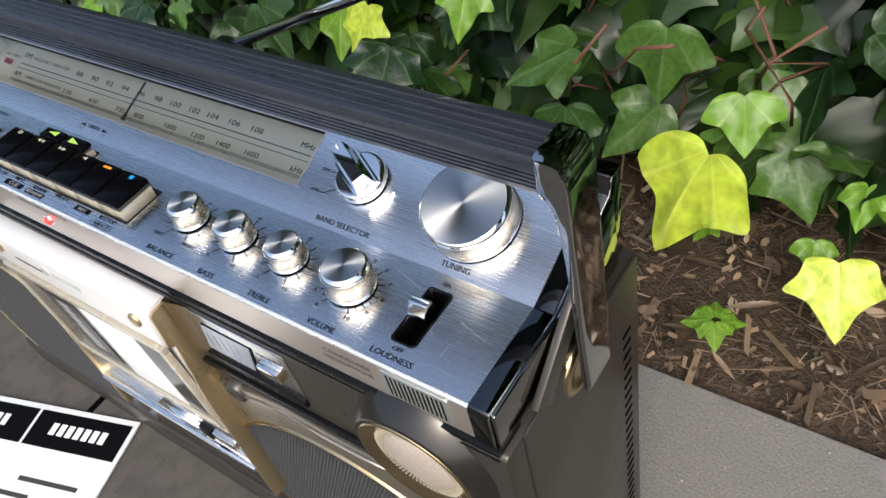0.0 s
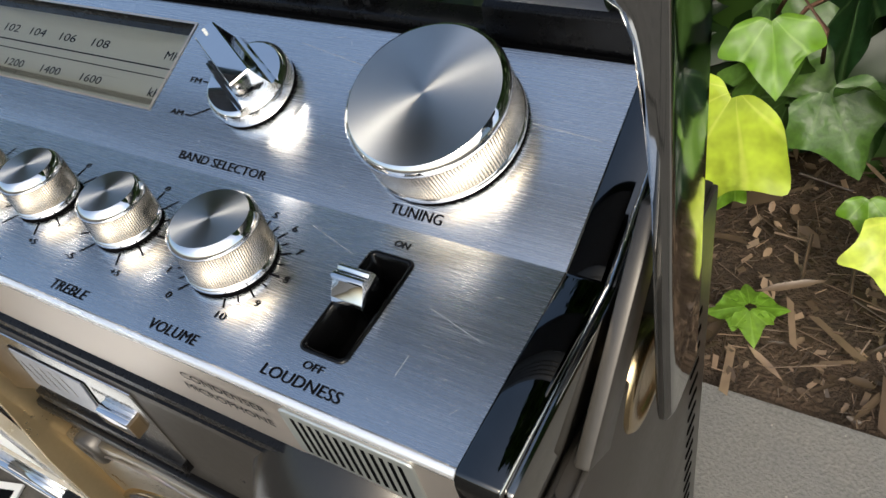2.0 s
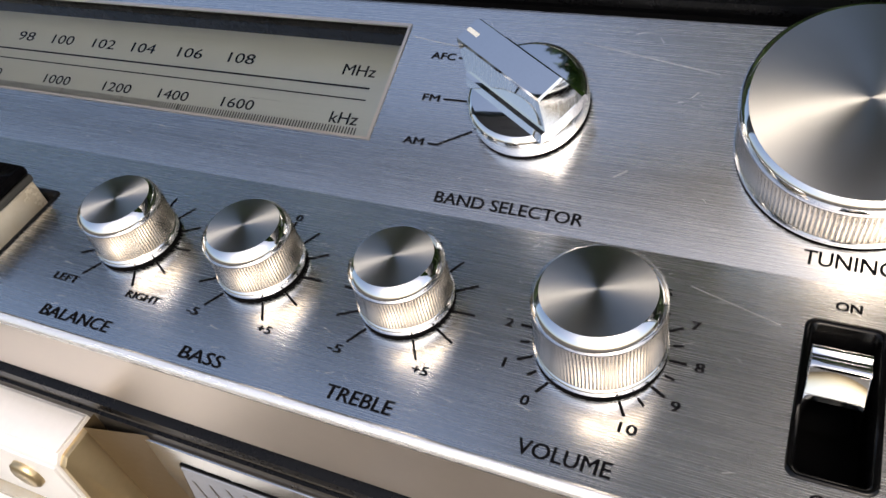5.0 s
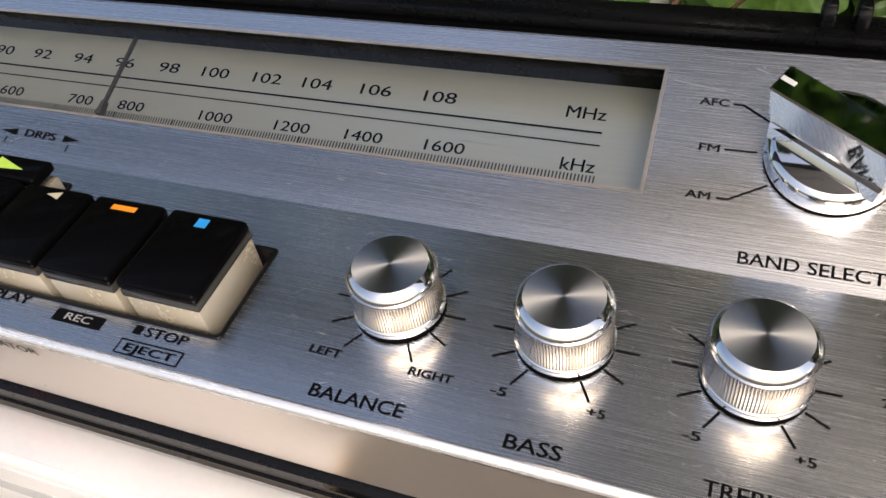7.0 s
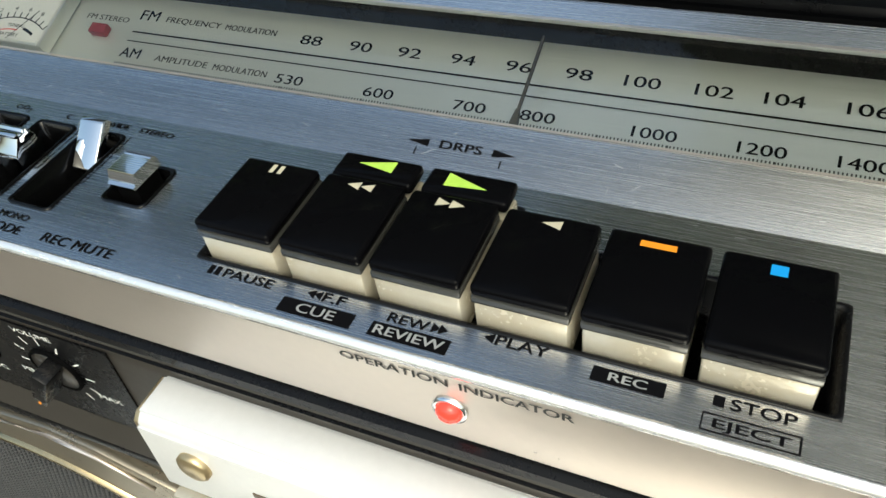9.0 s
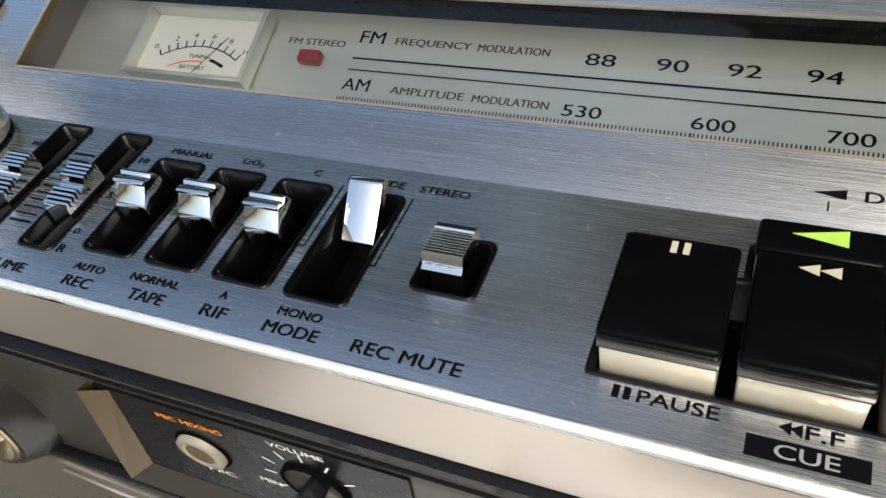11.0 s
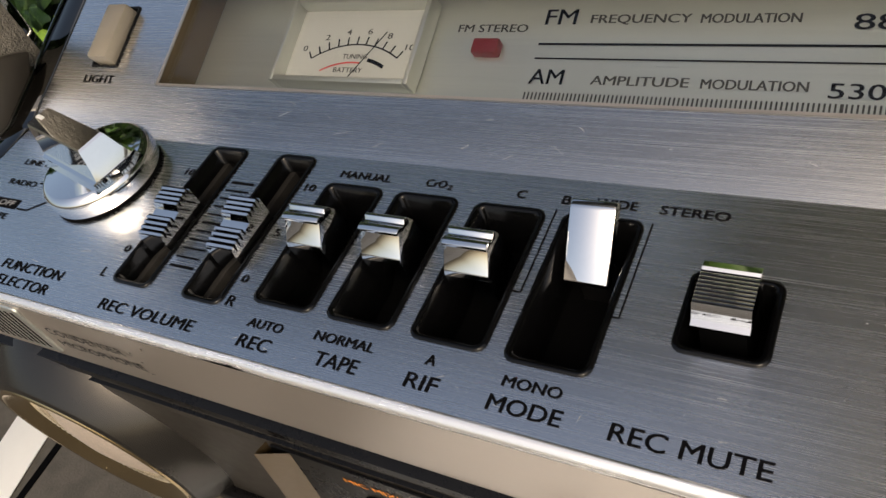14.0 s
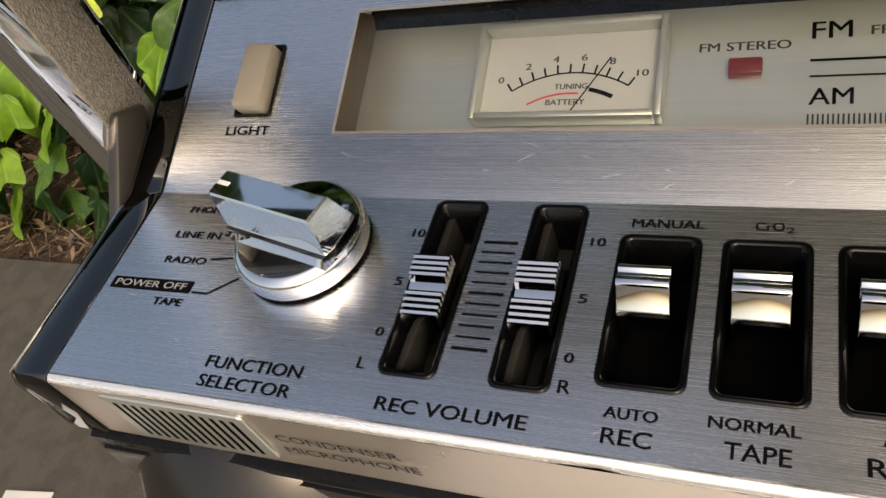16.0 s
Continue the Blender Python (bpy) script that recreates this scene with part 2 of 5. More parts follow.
LITTER = leaf_mat("dry_litter", (0.05, 0.033, 0.02), (0.36, 0.25, 0.165), island=True, trans=0.05, scale=60)
TWIG = mat("ivy_twig", (0.13, 0.06, 0.035), 0.7, 0.0, vary=0.3, scale=60)

ABRADED = mat("abraded_metal", (0.80, 0.80, 0.80), 0.5, 0.85, vary=0.2, scale=900)

# ---- builders (lengths in millimetres inside a frame) ----
MM = 0.001
FOLD, SLOPE, DEPTH = 42.3, 20.6, 12.1
LOWF = pose(0.211, 0, 0.300)                                  # lower panel: x right, y back, z up
UPF = LOWF @ pose(0, FOLD * MM, 0, SLOPE)                     # upper panel, tilted
DIALF = UPF @ pose(0, 0, -DEPTH * MM)                         # dial plate under its window
FRONTF = LOWF @ pose(0, -4.0 * MM, 0, 90)                     # front: x right, y up, z towards the front
ATF = {}


def part(name, bm, material, parent, label="", at=None):
    """Links a bmesh (millimetres) or mesh as one object under a thing or a part, at a frame."""
    if isinstance(bm, bpy.types.Mesh):
        me = bm
    else:
        me = bpy.data.meshes.new(name)
        bm.normal_update()
        bm.to_mesh(me)
        bm.free()
        me.transform(Matrix.Scale(MM, 4))
    if material and not me.materials:
        me.materials.append(material)
    ob = new(name, me)
    at = at if at is not None else Matrix()
    if parent:
        ob.parent = parent
        ob.matrix_basis = ATF[parent].inverted() @ at
    else:
        ob.matrix_basis = at
    ATF[ob] = at
    return tagged(ob, label)


def empty(name, at, label, category, **kw):
    ob = new(name)
    ob.matrix_basis = at
    ob.empty_display_size = 0.02
    ATF[ob] = at
    return tagged(ob, label, category, **kw)


def smooth(bm, angle=40):
    for f in bm.faces:
        f.smooth = True
    for e in bm.edges:
        e.smooth = e.is_manifold and e.calc_face_angle(0) < radians(angle)
    return bm


def box(x0, x1, y0, y1, z0, z1, bev=0.0, seg=2, bm=None):
    bm2 = bmesh.new()
    bmesh.ops.create_cube(bm2, size=1)
    for v in bm2.verts:
        v.co = Vector(((x0 + x1) / 2 + v.co.x * (x1 - x0), (y0 + y1) / 2 + v.co.y * (y1 - y0), (z0 + z1) / 2 + v.co.z * (z1 - z0)))
    if bev:
        bmesh.ops.bevel(bm2, geom=bm2.edges[:], offset=bev, segments=seg, affect="EDGES", profile=0.5)
    smooth(bm2)
    return join(bm, bm2)


def join(bm, other):
    if bm is None:
        return other
    me = bpy.data.meshes.new("tmp")
    other.to_mesh(me)
    other.free()
    bm.from_mesh(me)
    bpy.data.meshes.remove(me)
    return bm


def rounded(x0, x1, y0, y1, r, n=4):
    """Corner-rounded rectangle outline, counterclockwise."""
    out = []
    for cx, cy, a in ((x1 - r, y0 + r, -90), (x1 - r, y1 - r, 0), (x0 + r, y1 - r, 90), (x0 + r, y0 + r, 180)):
        for i in range(n + 1):
            q = radians(a + 90 * i / n)
            out.append((cx + r * math.cos(q), cy + r * math.sin(q)))
    return out


def loft(rings, cap0=False, cap1=True, sm=True, bm=None):
    """Skin over rings of equal length."""
    b = bmesh.new()
    vs = [[b.verts.new(p) for p in ring] for ring in rings]
    n = len(vs[0])
    for a, c in zip(vs, vs[1:]):
        for i in range(n):
            b.faces.new((a[i], a[(i + 1) % n], c[(i + 1) % n], c[i]))
    if cap0:
        b.faces.new(vs[0][::-1])
    if cap1:
        b.faces.new(vs[-1])
    if sm:
        smooth(b)
    return join(bm, b)


def ring(r, z, n=64, cx=0, cy=0):
    return [(cx + r * math.cos(2 * math.pi * i / n), cy + r * math.sin(2 * math.pi * i / n), z) for i in range(n)]


def lathe(profile, n=64, cap0=False, cap1=True, bm=None):
    return loft([ring(r, z, n) for r, z in profile], cap0, cap1, True, bm)


def extrude(outline, z0, z1, bev=0.0, seg=2):
    """A prism of an outline in x, y."""
    b = bmesh.new()
    vs = [b.verts.new((x, y, z0)) for x, y in outline]
    f = b.faces.new(vs)
    out = bmesh.ops.extrude_face_region(b, geom=[f])
    for v in out["geom"]:
        if isinstance(v, bmesh.types.BMVert):
            v.co.z = z1
    bmesh.ops.recalc_face_normals(b, faces=b.faces[:])
    if bev:
        bmesh.ops.bevel(b, geom=b.edges[:], offset=bev, segments=seg, affect="EDGES", profile=0.5)
    return smooth(b)


def tube(points, r, n=10, bm=None):
    rings = []
    for i, p in enumerate(points):
        p = Vector(p)
        d = (Vector(points[min(i + 1, len(points) - 1)]) - Vector(points[max(i - 1, 0)])).normalized()
        a = d.orthogonal().normalized()
        c = d.cross(a)
        rr = r[i] if isinstance(r, (list, tuple)) else r
        rings.append([p + rr * (math.cos(2 * math.pi * k / n) * a + math.sin(2 * math.pi * k / n) * c) for k in range(n)])
    for i in range(1, len(rings)):      # keep the seam from twisting
        best = min(range(n), key=lambda k: (rings[i][k] - rings[i - 1][0]).length)
        rings[i] = rings[i][best:] + rings[i][:best]
    return loft(rings, True, True, True, bm)


def sheet(xs, ys, holes, z=0.0):
    """A flat sheet with rectangular holes."""
    xs = sorted({*xs, *(h[0] for h in holes), *(h[1] for h in holes)})
    ys = sorted({*ys, *(h[2] for h in holes), *(h[3] for h in holes)})
    b = bmesh.new()
    grid = {}

    def vert(i, j):
        if (i, j) not in grid:
            grid[(i, j)] = b.verts.new((xs[i], ys[j], z))
        return grid[(i, j)]

    for i in range(len(xs) - 1):
        for j in range(len(ys) - 1):
            mx, my = (xs[i] + xs[i + 1]) / 2, (ys[j] + ys[j + 1]) / 2
            if not any(h[0] < mx < h[1] and h[2] < my < h[3] for h in holes):
                b.faces.new((vert(i, j), vert(i + 1, j), vert(i + 1, j + 1), vert(i, j + 1)))
    return b


def lettering(words, x0, x1, y, h, material, parent, at, z=0.12, label=""):
    """Printed words: baseline from x0 to x1 at y, capitals h high."""
    cu = bpy.data.curves.new("lettering", "FONT")
    cu.body, cu.resolution_u = words, 3
    tmp = bpy.data.objects.new("tmp", cu)
    scene.collection.objects.link(tmp)
    me = bpy.data.meshes.new_from_object(tmp.evaluated_get(bpy.context.evaluated_depsgraph_get()))
    bpy.data.objects.remove(tmp)
    bpy.data.curves.remove(cu)
    co = np.array([v.co[:] for v in me.vertices])
    lo, hi = co.min(0), co.max(0)
    lo[1] = max(lo[1], -0.02)
    kx, ky = (x1 - x0) / (hi[0] - lo[0]), h / (hi[1] - lo[1])
    me.transform(Matrix.Translation((x0 * MM, y * MM, z * MM)) @ Matrix.Diagonal((kx * MM, ky * MM, 1, 1)) @ Matrix.Translation((-lo[0], -lo[1], 0)))
    me.name = "lettering"
    b = bmesh.new()
    w = h * (0.018 if h > 2.05 else 0.036) * MM
    for dx, dz in ((-w, 0.0), (w, 0.00002)):
        me2 = me.copy()
        me2.transform(Matrix.Translation((dx, 0, dz)))
        b.from_mesh(me2)
        bpy.data.meshes.remove(me2)
    b.to_mesh(me)
    b.free()
    return part("lettering", me, material, parent, label, at)


def mark(name, outlines, material, parent, at, z=0.12):
    """Flat printed marks, each a polygon."""
    b = bmesh.new()
    for o in outlines:
        f = b.faces.new([b.verts.new((x, y, z)) for x, y in o])
        if f.normal.z < 0 or f.calc_area() and sum(o[i][0] * o[(i + 1) % len(o)][1] - o[(i + 1) % len(o)][0] * o[i][1] for i in range(len(o))) < 0:
            f.normal_flip()
    return part(name, b, material, parent, "", at)


def marks(name, outlines, material, parent, at, z=0.12):
    """Printed marks, each an object of its own."""
    for o in outlines:
        mark(name, [o], material, parent, at, z)


def rect(x0, x1, y0, y1):
    return [(x0, y0), (x1, y0), (x1, y1), (x0, y1)]


def line(xa, ya, xb, yb, w):
    d = Vector((xb - xa, yb - ya)).normalized() * (w / 2)
    return [(xa + d.y, ya - d.x), (xb + d.y, yb - d.x), (xb - d.y, yb + d.x), (xa - d.y, ya + d.x)]


def strips(rows):
    """Open skin over rows of points."""
    b = bmesh.new()
    vs = [[b.verts.new(p) for p in row] for row in rows]
    for a, c in zip(vs, vs[1:]):
        for i in range(len(a) - 1):
            b.faces.new((a[i], a[i + 1], c[i + 1], c[i]))
    bmesh.ops.recalc_face_normals(b, faces=b.faces[:])
    return b


# ---- ground ----
def ground():
    for name, x0, x1, ys, material, words in (
            ("pavement", -440, 60000, (40, 222), CONCRETE, "weathered grey concrete edging with small pale specks"),
            ("road", -60000, 60000, (*range(-60000, -5999, 6000), -3000, 39), SHADEDPAVING, "dark worn paving in front of the concrete edging, with shade in its colour"),
            ("road", -60000, -444, (39, 222), SHADEDPAVING, "dark worn paving beside the concrete edging, in the same shaded colour")):
        xs = [x for x in range(-60000, 60001, 6000) if x0 < x < x1]
        tagged(part(name, sheet([x0, *xs, x1], ys, []), material, None, words), category="pavement", kind="structure")
    b = bmesh.new()
    for x in range(-3780, 3781, 360):
        join(b, box(x - 3, x + 3, -3600, 36, -1.0, 0.6))
    for y in range(-3600, -359, 360):
        join(b, box(-3780, 3780, y - 3, y + 3, -1.0, 0.5))
    tagged(part("joint", b, MATTE, None, "dark joints between the paving slabs"), category="paving joint", kind="structure")
    tagged(part("joint", box(-444, 2000, 36, 44, -1.0, 0.7), MATTE, None, "dark joint along the concrete edging"), category="paving joint", kind="structure")


ground()


def soil():
    b = bmesh.new()
    nx, ny = 220, 70
    vs = []
    for j in range(ny + 1):
        for i in range(nx + 1):
            u = i / nx * 2 - 1
            x = 1.6 * u + (58 * u ** 9 if abs(u) > 0.8 else 0)
            y = 0.2221 + 1.0 * (j / ny) + (60 * ((j / ny - 0.8) / 0.2) ** 3 if j / ny > 0.8 else 0)
            h = 0.012 * noise.noise(Vector((x * 9, y * 9, 0))) + 0.008 * noise.noise(Vector((x * 40, y * 40, 3))) - 0.012
            vs.append(b.verts.new((x * 1000, y * 1000, h * 1000 if abs(x) < 2 else -12)))
    for j in range(ny):
        for i in range(nx):
            k = j * (nx + 1) + i
            b.faces.new((vs[k], vs[k + 1], vs[k + nx + 2], vs[k + nx + 1]))
    smooth(b, 180)
    return tagged(part("ground", b, SOIL, None, "dark brown planting bed soil behind the concrete paving"), category="soil", kind="structure")


soil()

# ---- the radio ----
X0, X1, EDGE, TOP = -467.3, 44.4, -2.4, 48.8
radio = empty("boombox", pose(0.0, 0.05, 0), "silver and black portable cassette radio standing on concrete paving", "radio")
SLOTS = dict(rec=(-367.5, -354.9, 7.9, 35.5), tape=(-351.8, -339.3, 7.9, 35.3), rif=(-335.9, -323.3, 7.8, 35.0), mode=(-320.2, -307.5, 7.5, 35.0),
             left=(-401.6, -391.8, 5.6, 41.7), right=(-383.1, -373.7, 5.6, 41.4), mute=(-298.6, -286.5, 14.2, 27.4), loud=(3.6, 14.8, 7.3, 34.5))
KEYHOLE = (-265.8, -149.1, 5.7, 28.8)
DRHOLE = (-246.6, -207.8, 28.8, 36.4)
holes = [*SLOTS.values(), KEYHOLE, DRHOLE]
lower = part("lower_panel", sheet([X0, X1, -200, -60], [EDGE, FOLD, 20], holes), ALU, radio, "brushed aluminium control panel, finely scratched", LOWF)
WIN = (-427.9, -82.4, 13.5, 42.3)
LIGHT = (-453.3, -444.1, 17.7, 34.7)
upper = part("upper_panel", sheet([X0, X1, -200], [0.0, TOP], [WIN, LIGHT]), ALU, radio, "tilted brushed aluminium panel with the dial window", UPF)

# rolled bright front edge and front strip
prof = [(EDGE, 0.0)] + [(EDGE - 1.6 * math.sin(radians(a)), -1.6 + 1.6 * math.cos(radians(a))) for a in (15, 30, 45, 60, 75, 90)]
xs = [X0 + (X1 - X0) * i / 130 for i in range(131)]
dent = lambda x: 0.55 * math.exp(-((x + 366.0) / 3.2) ** 2) + 0.10 * noise.noise(Vector((x * 0.05, 1.7, 0))) + 0.05 * noise.noise(Vector((x * 0.22, 4.2, 0)))
part("front_edge", loft([[(x, y + 0.7 * dent(x) * min(1.0, -z), z - 0.6 * dent(x) * max(0.0, min(1.0, (EDGE - y) * (1.6 + z)))) for y, z in prof] for x in xs], False, False), EDGEM, radio, "polished front edge, dented in one place", LOWF).data.flip_normals()
fr = sheet([X0, X1], [-20.5, -1.6], [])
strip = part("front_strip", fr, STRIP, radio, "champagne silver strip with printed words", FRONTF)


# body shell behind and below the panel: side outline extruded across
def yz(points, x0, x1, bev=0.0):
    """A prism of an outline in y, z between two x."""
    b = extrude([(y, z) for y, z in points], x0, x1, bev)
    for v in b.verts:
        v.co = Vector((v.co.z, v.co.x, v.co.y))
    bmesh.ops.recalc_face_normals(b, faces=b.faces[:])
    return b


yt, zt = FOLD + TOP * math.cos(radians(SLOPE)), TOP * math.sin(radians(SLOPE))
part("body", yz([(-4.0, -26), (-5.5, -30), (-5.5, -296), (104, -296), (104, -26)], -477.0, 57.0, 2.0), GUN, radio, "gunmetal grey plastic case", LOWF)
part("back_top", yz([(yt + 0.6, zt - 8), (yt + 0.6, zt + 3.0), (yt + 1.6, zt + 3.4), (98, zt + 2.4), (98, -26), (yt + 0.6, -26)], -466, 44, 0.0), BLACK, radio, "black plastic rear rail", LOWF)
part("back_block", yz([(yt + 0.2, zt - 6), (yt + 0.2, zt + 9.0), (yt + 2.5, zt + 10), (98.5, zt + 8.6), (98.5, zt - 6)], 6.5, 44.2, 0.6), BLACK, radio, "raised black end of the rear rail", LOWF)
part("panel_seal", box(X0, X1, yt - 0.8, yt + 0.6, zt - 6, zt + 0.9), MATTE, radio, "", LOWF)
part("chassis", box(-465, 43, EDGE + 2, yt - 4, -30, -16), MATTE, radio, "", LOWF)
part("groove", yz([(-4.0, -20.5), (-3.0, -21), (-3.0, -22.3), (-5.2, -23), (-5.2, -25.5), (-3.2, -26.2), (-3.2, -27.5), (-5.5, -28), (10, -28), (10, -20.5)], -474, 54, 0.0), BLACK, radio, "black moulded groove", LOWF)

# chrome end caps following the panel's profile
capprof = [(-4.6, -21), (-4.6, -2.0), (-3.4, 0.3), (FOLD - 0.5, 0.3), (yt, zt + 0.5), (yt + 2, zt + 9.0), (98.5, zt + 8.4), (98.5, -21)]
for xa, xb, xr, xc, xd in ((44.5, 52.9, 53.2, 53.0, 55.0), (-475.8, -467.4, -476.1, -477.9, -475.9)):
    cap = part("end_cap", yz(capprof, xa, xb, 0.5), PLATE, radio, "black chrome plated end cap with a bright rim", LOWF)
    part("cap_rim", tube([(xr, -4.4, -19), (xr, -4.4, -2.2), (xr, -3.6, 0.0), (xr, FOLD - 0.5, 0.3), (xr, yt, zt + 0.5), (xr, yt + 2, zt + 8.4), (xr, 97, zt + 8.0)], 0.5, 10), DIMMEDCHROME, cap, "bright chrome rim", LOWF)
    part("cap_side", yz([(-3.8, -20.6), (-3.8, -1.8), (-3.0, -0.3), (FOLD - 0.5, -0.4), (yt, zt - 0.4), (yt + 2, -12), (yt + 2, -20.6)], xc, xd, 0.5), DARKENEDCHROME, cap, "chrome side of the cap", LOWF)
for xa, xb in ((57.0, 58.4), (-478.4, -477.0)):
    part("side_panel", yz([(6, -24), (6, -110), (26, -200), (26, -290), (100, -290), (100, -24)], xa, xb, 0.5), GUN, radio, "", LOWF)
    for i in range(26):
        part("vent", box(min(xa, xb) - 0.3, max(xa, xb) + 0.3, 84, 92, -62 - 8 * i - 2.5, -62 - 8 * i, 0.4), MATTE, radio, "", LOWF)
    part("pivot_bracket", yz([(14, -20), (52, 14), (60, 10), (24, -28)], xa - 1 if xa > 0 else xa - 1.0, xb + 1.0, 0.8), GUN, radio, "dark side bracket of the handle", LOWF)

# handle: two arms, pivots, grip bar
armprof = [(41, 75), (58, 75), (64, 68), (66.5, 40), (66.5, -56), (61, -62), (54, -60), (47, -16), (45.5, 20), (44.5, 44), (38.5, 58)]
arm = [(54.2, 64.0), (55.6, 61.8), (57.8, 60.4), (59.6, 56), (61.3, 42), (62.5, 26), (63.1, 0), (63.2, -25), (63.6, -34), (64.4, -37), (66.0, -37), (67.0, -34), (66.5, -10), (66.1, 8), (65.9, 28), (65.5, 50), (65.2, 66), (64.6, 72), (62.6, 76.0), (58.5, 77.2), (54.2, 77.2)]
rings = []
for y, q in ((38.2, 0.45), (38.3, 0.7), (38.7, 0.88), (39.4, 0.97), (40.4, 1.0), (44.0, 1.0), (55.0, 1.0), (57.0, 0.97)):
    rings.append([(63.5 + (x - 63.5) * q, y + 0.05 * max(0.0, -z - 10) * (1 if y < 50 else -1), z if abs(q - 1) < 1e-6 else z - 0.5 * (1 if z > 70 else 0)) for x, z in arm])
bm = loft(rings, True, True)
bmesh.ops.recalc_face_normals(bm, faces=bm.faces[:])
part("handle_arm", smooth(bm, 50), DIMMEDCHROME, radio, "chrome handle arm with a flared shoulder", LOWF)
part("handle_arm", yz(armprof, -486.0, -479.0, 1.2), CHROME, radio, "chrome handle arm with textured inner face", LOWF)
part("arm_inlay", box(-479.2, -478.4, 50.0, 63.5, -50, 66, 0.3), TEXTURED, radio, "grey textured inlay", LOWF)
for x, s in ((54.0, 1), (-475.0, -1)):
    pv = lathe([(0.1, 0), (12, 0), (13.5, 0.8), (13.5, 4.5), (12.5, 5.4), (9, 5.6), (8.5, 5.0), (4, 4.8)], 48)
    part("pivot_boss", pv, BRASS, radio, "round bronze-grey pivot", LOWF @ pose(x * MM, 47 * MM, -34 * MM, 0, 90 * s, 0))
bar = [(46.5, 55), (45.2, 57), (42.0, 68), (41.6, 71), (43.0, 73.6), (56, 74.6), (60, 73), (63.0, 66), (63, 58), (61, 55)]
part("handle_grip", yz(bar, -479.0, 53.8, 0.0), RUBBERB, radio, "black plastic carrying handle grip", LOWF)
for i in range(4):
    part("grip_rib", box(-478, 53.0, 45 + 3 * i, 46.4 + 3 * i, 73.2 + 0.2 * i, 74.6 + 0.2 * i, 0.4), RUBBERB, radio, "", LOWF)
for i in range(4):
    part("grip_groove", box(-478, 53.0, 44.3 - 0.73 * i, 45.2 - 0.73 * i, 59.2 + 2.5 * i, 60.2 + 2.5 * i, 0.25), BLACK, radio, "", LOWF)
part("antenna", tube([(-200, 130, 6), (-98, 130, 50), (-20, 130, 84)], [3.2, 3.0, 2.6], 16), CHROME, radio, "chrome telescopic aerial", LOWF)
for x in (-56, -50, -36, -29):
    part("clip_prong", yz([(90.5, zt), (90.5, zt + 6.5), (91.5, zt + 8.2), (94.5, zt + 8.2), (97, zt + 5.5), (97.5, zt)], x, x + 2.6, 0.5), BLACK, radio, "black aerial clip prong", LOWF)
part("antenna_clip", box(-205, -180, 100, 132, -4, 12, 1.5), BLACK, radio, "", LOWF)


# ---- slots with bezel and levers ----
def well(h, depth=9.0, rim=1.0, floor=MATTE):
    x0, x1, y0, y1 = h
    o = lambda d, z, r: [(x, y, z) for x, y in rounded(x0 - d, x1 + d, y0 - d, y1 + d, r)]
    w = part("slot_bezel", loft([o(0.15, 0.02, 1.7), o(0.1, 0.35, 1.7), o(-0.35, 0.45, 1.5), o(-rim, 0.1, 1.1), o(-rim, -depth, 1.1)], False, False), SLOTB, lower, "", LOWF)
    edge = lambda r: [(x, y, 0.0) for x, y in rounded(x0, x1, y0, y1, r)]
    part("slot_corner", loft([edge(0.01), edge(1.9)], False, False, False), ALU, lower, "", LOWF)
    part("slot_floor", loft([o(-rim + 0.05, -depth, 1.1), o(-rim - 0.6, -depth - 0.01, 0.8)], False, True, False), floor, w, "", LOWF)
    return w


W = {k: well(h, 11.0, floor=DUSTY if k in ("left", "right") else MATTE) for k, h in SLOTS.items()}
for k in ("left", "right"):
    x0, x1, y0, y1 = SLOTS[k]
    part("track", box((x0 + x1) / 2 - 0.3, (x0 + x1) / 2 + 2.2, y0 + 5, y1 - 6, -10.9, -10.5), INK, W[k], "", LOWF)
    part("bezel_liner", box(x0 + 1.0, x0 + 2.4, y0 + 1, y1 - 1, -10.9, -3.5, 0.2), DUSTY, W[k], "", LOWF)


def lever(xc, y, z, w=7.6, lean=0.0):
    """Chrome switch cap: flat wedge with two ridges on top, going down into its slot."""
    sec = [(-1.9, -0.1), (-1.9, -0.8), (-1.6, -1.0), (-3.9, -4.2), (-4.2, -5.2), (-3.6, -14), (4.2, -14), (2.9, -2.2), (1.9, -0.4), (1.5, 0.0), (0.9, 0.1), (0.5, -0.55), (-0.1, -0.55), (-0.5, 0.0), (-1.1, 0.1)]
    b = yz(sec, xc - w / 2, xc + w / 2, 0.12)
    bmesh.ops.rotate(b, verts=b.verts[:], cent=(xc, 0, -12), matrix=Matrix.Rotation(radians(lean), 3, "X"))
    bmesh.ops.translate(b, verts=b.verts[:], vec=(0, y, z))
    return b


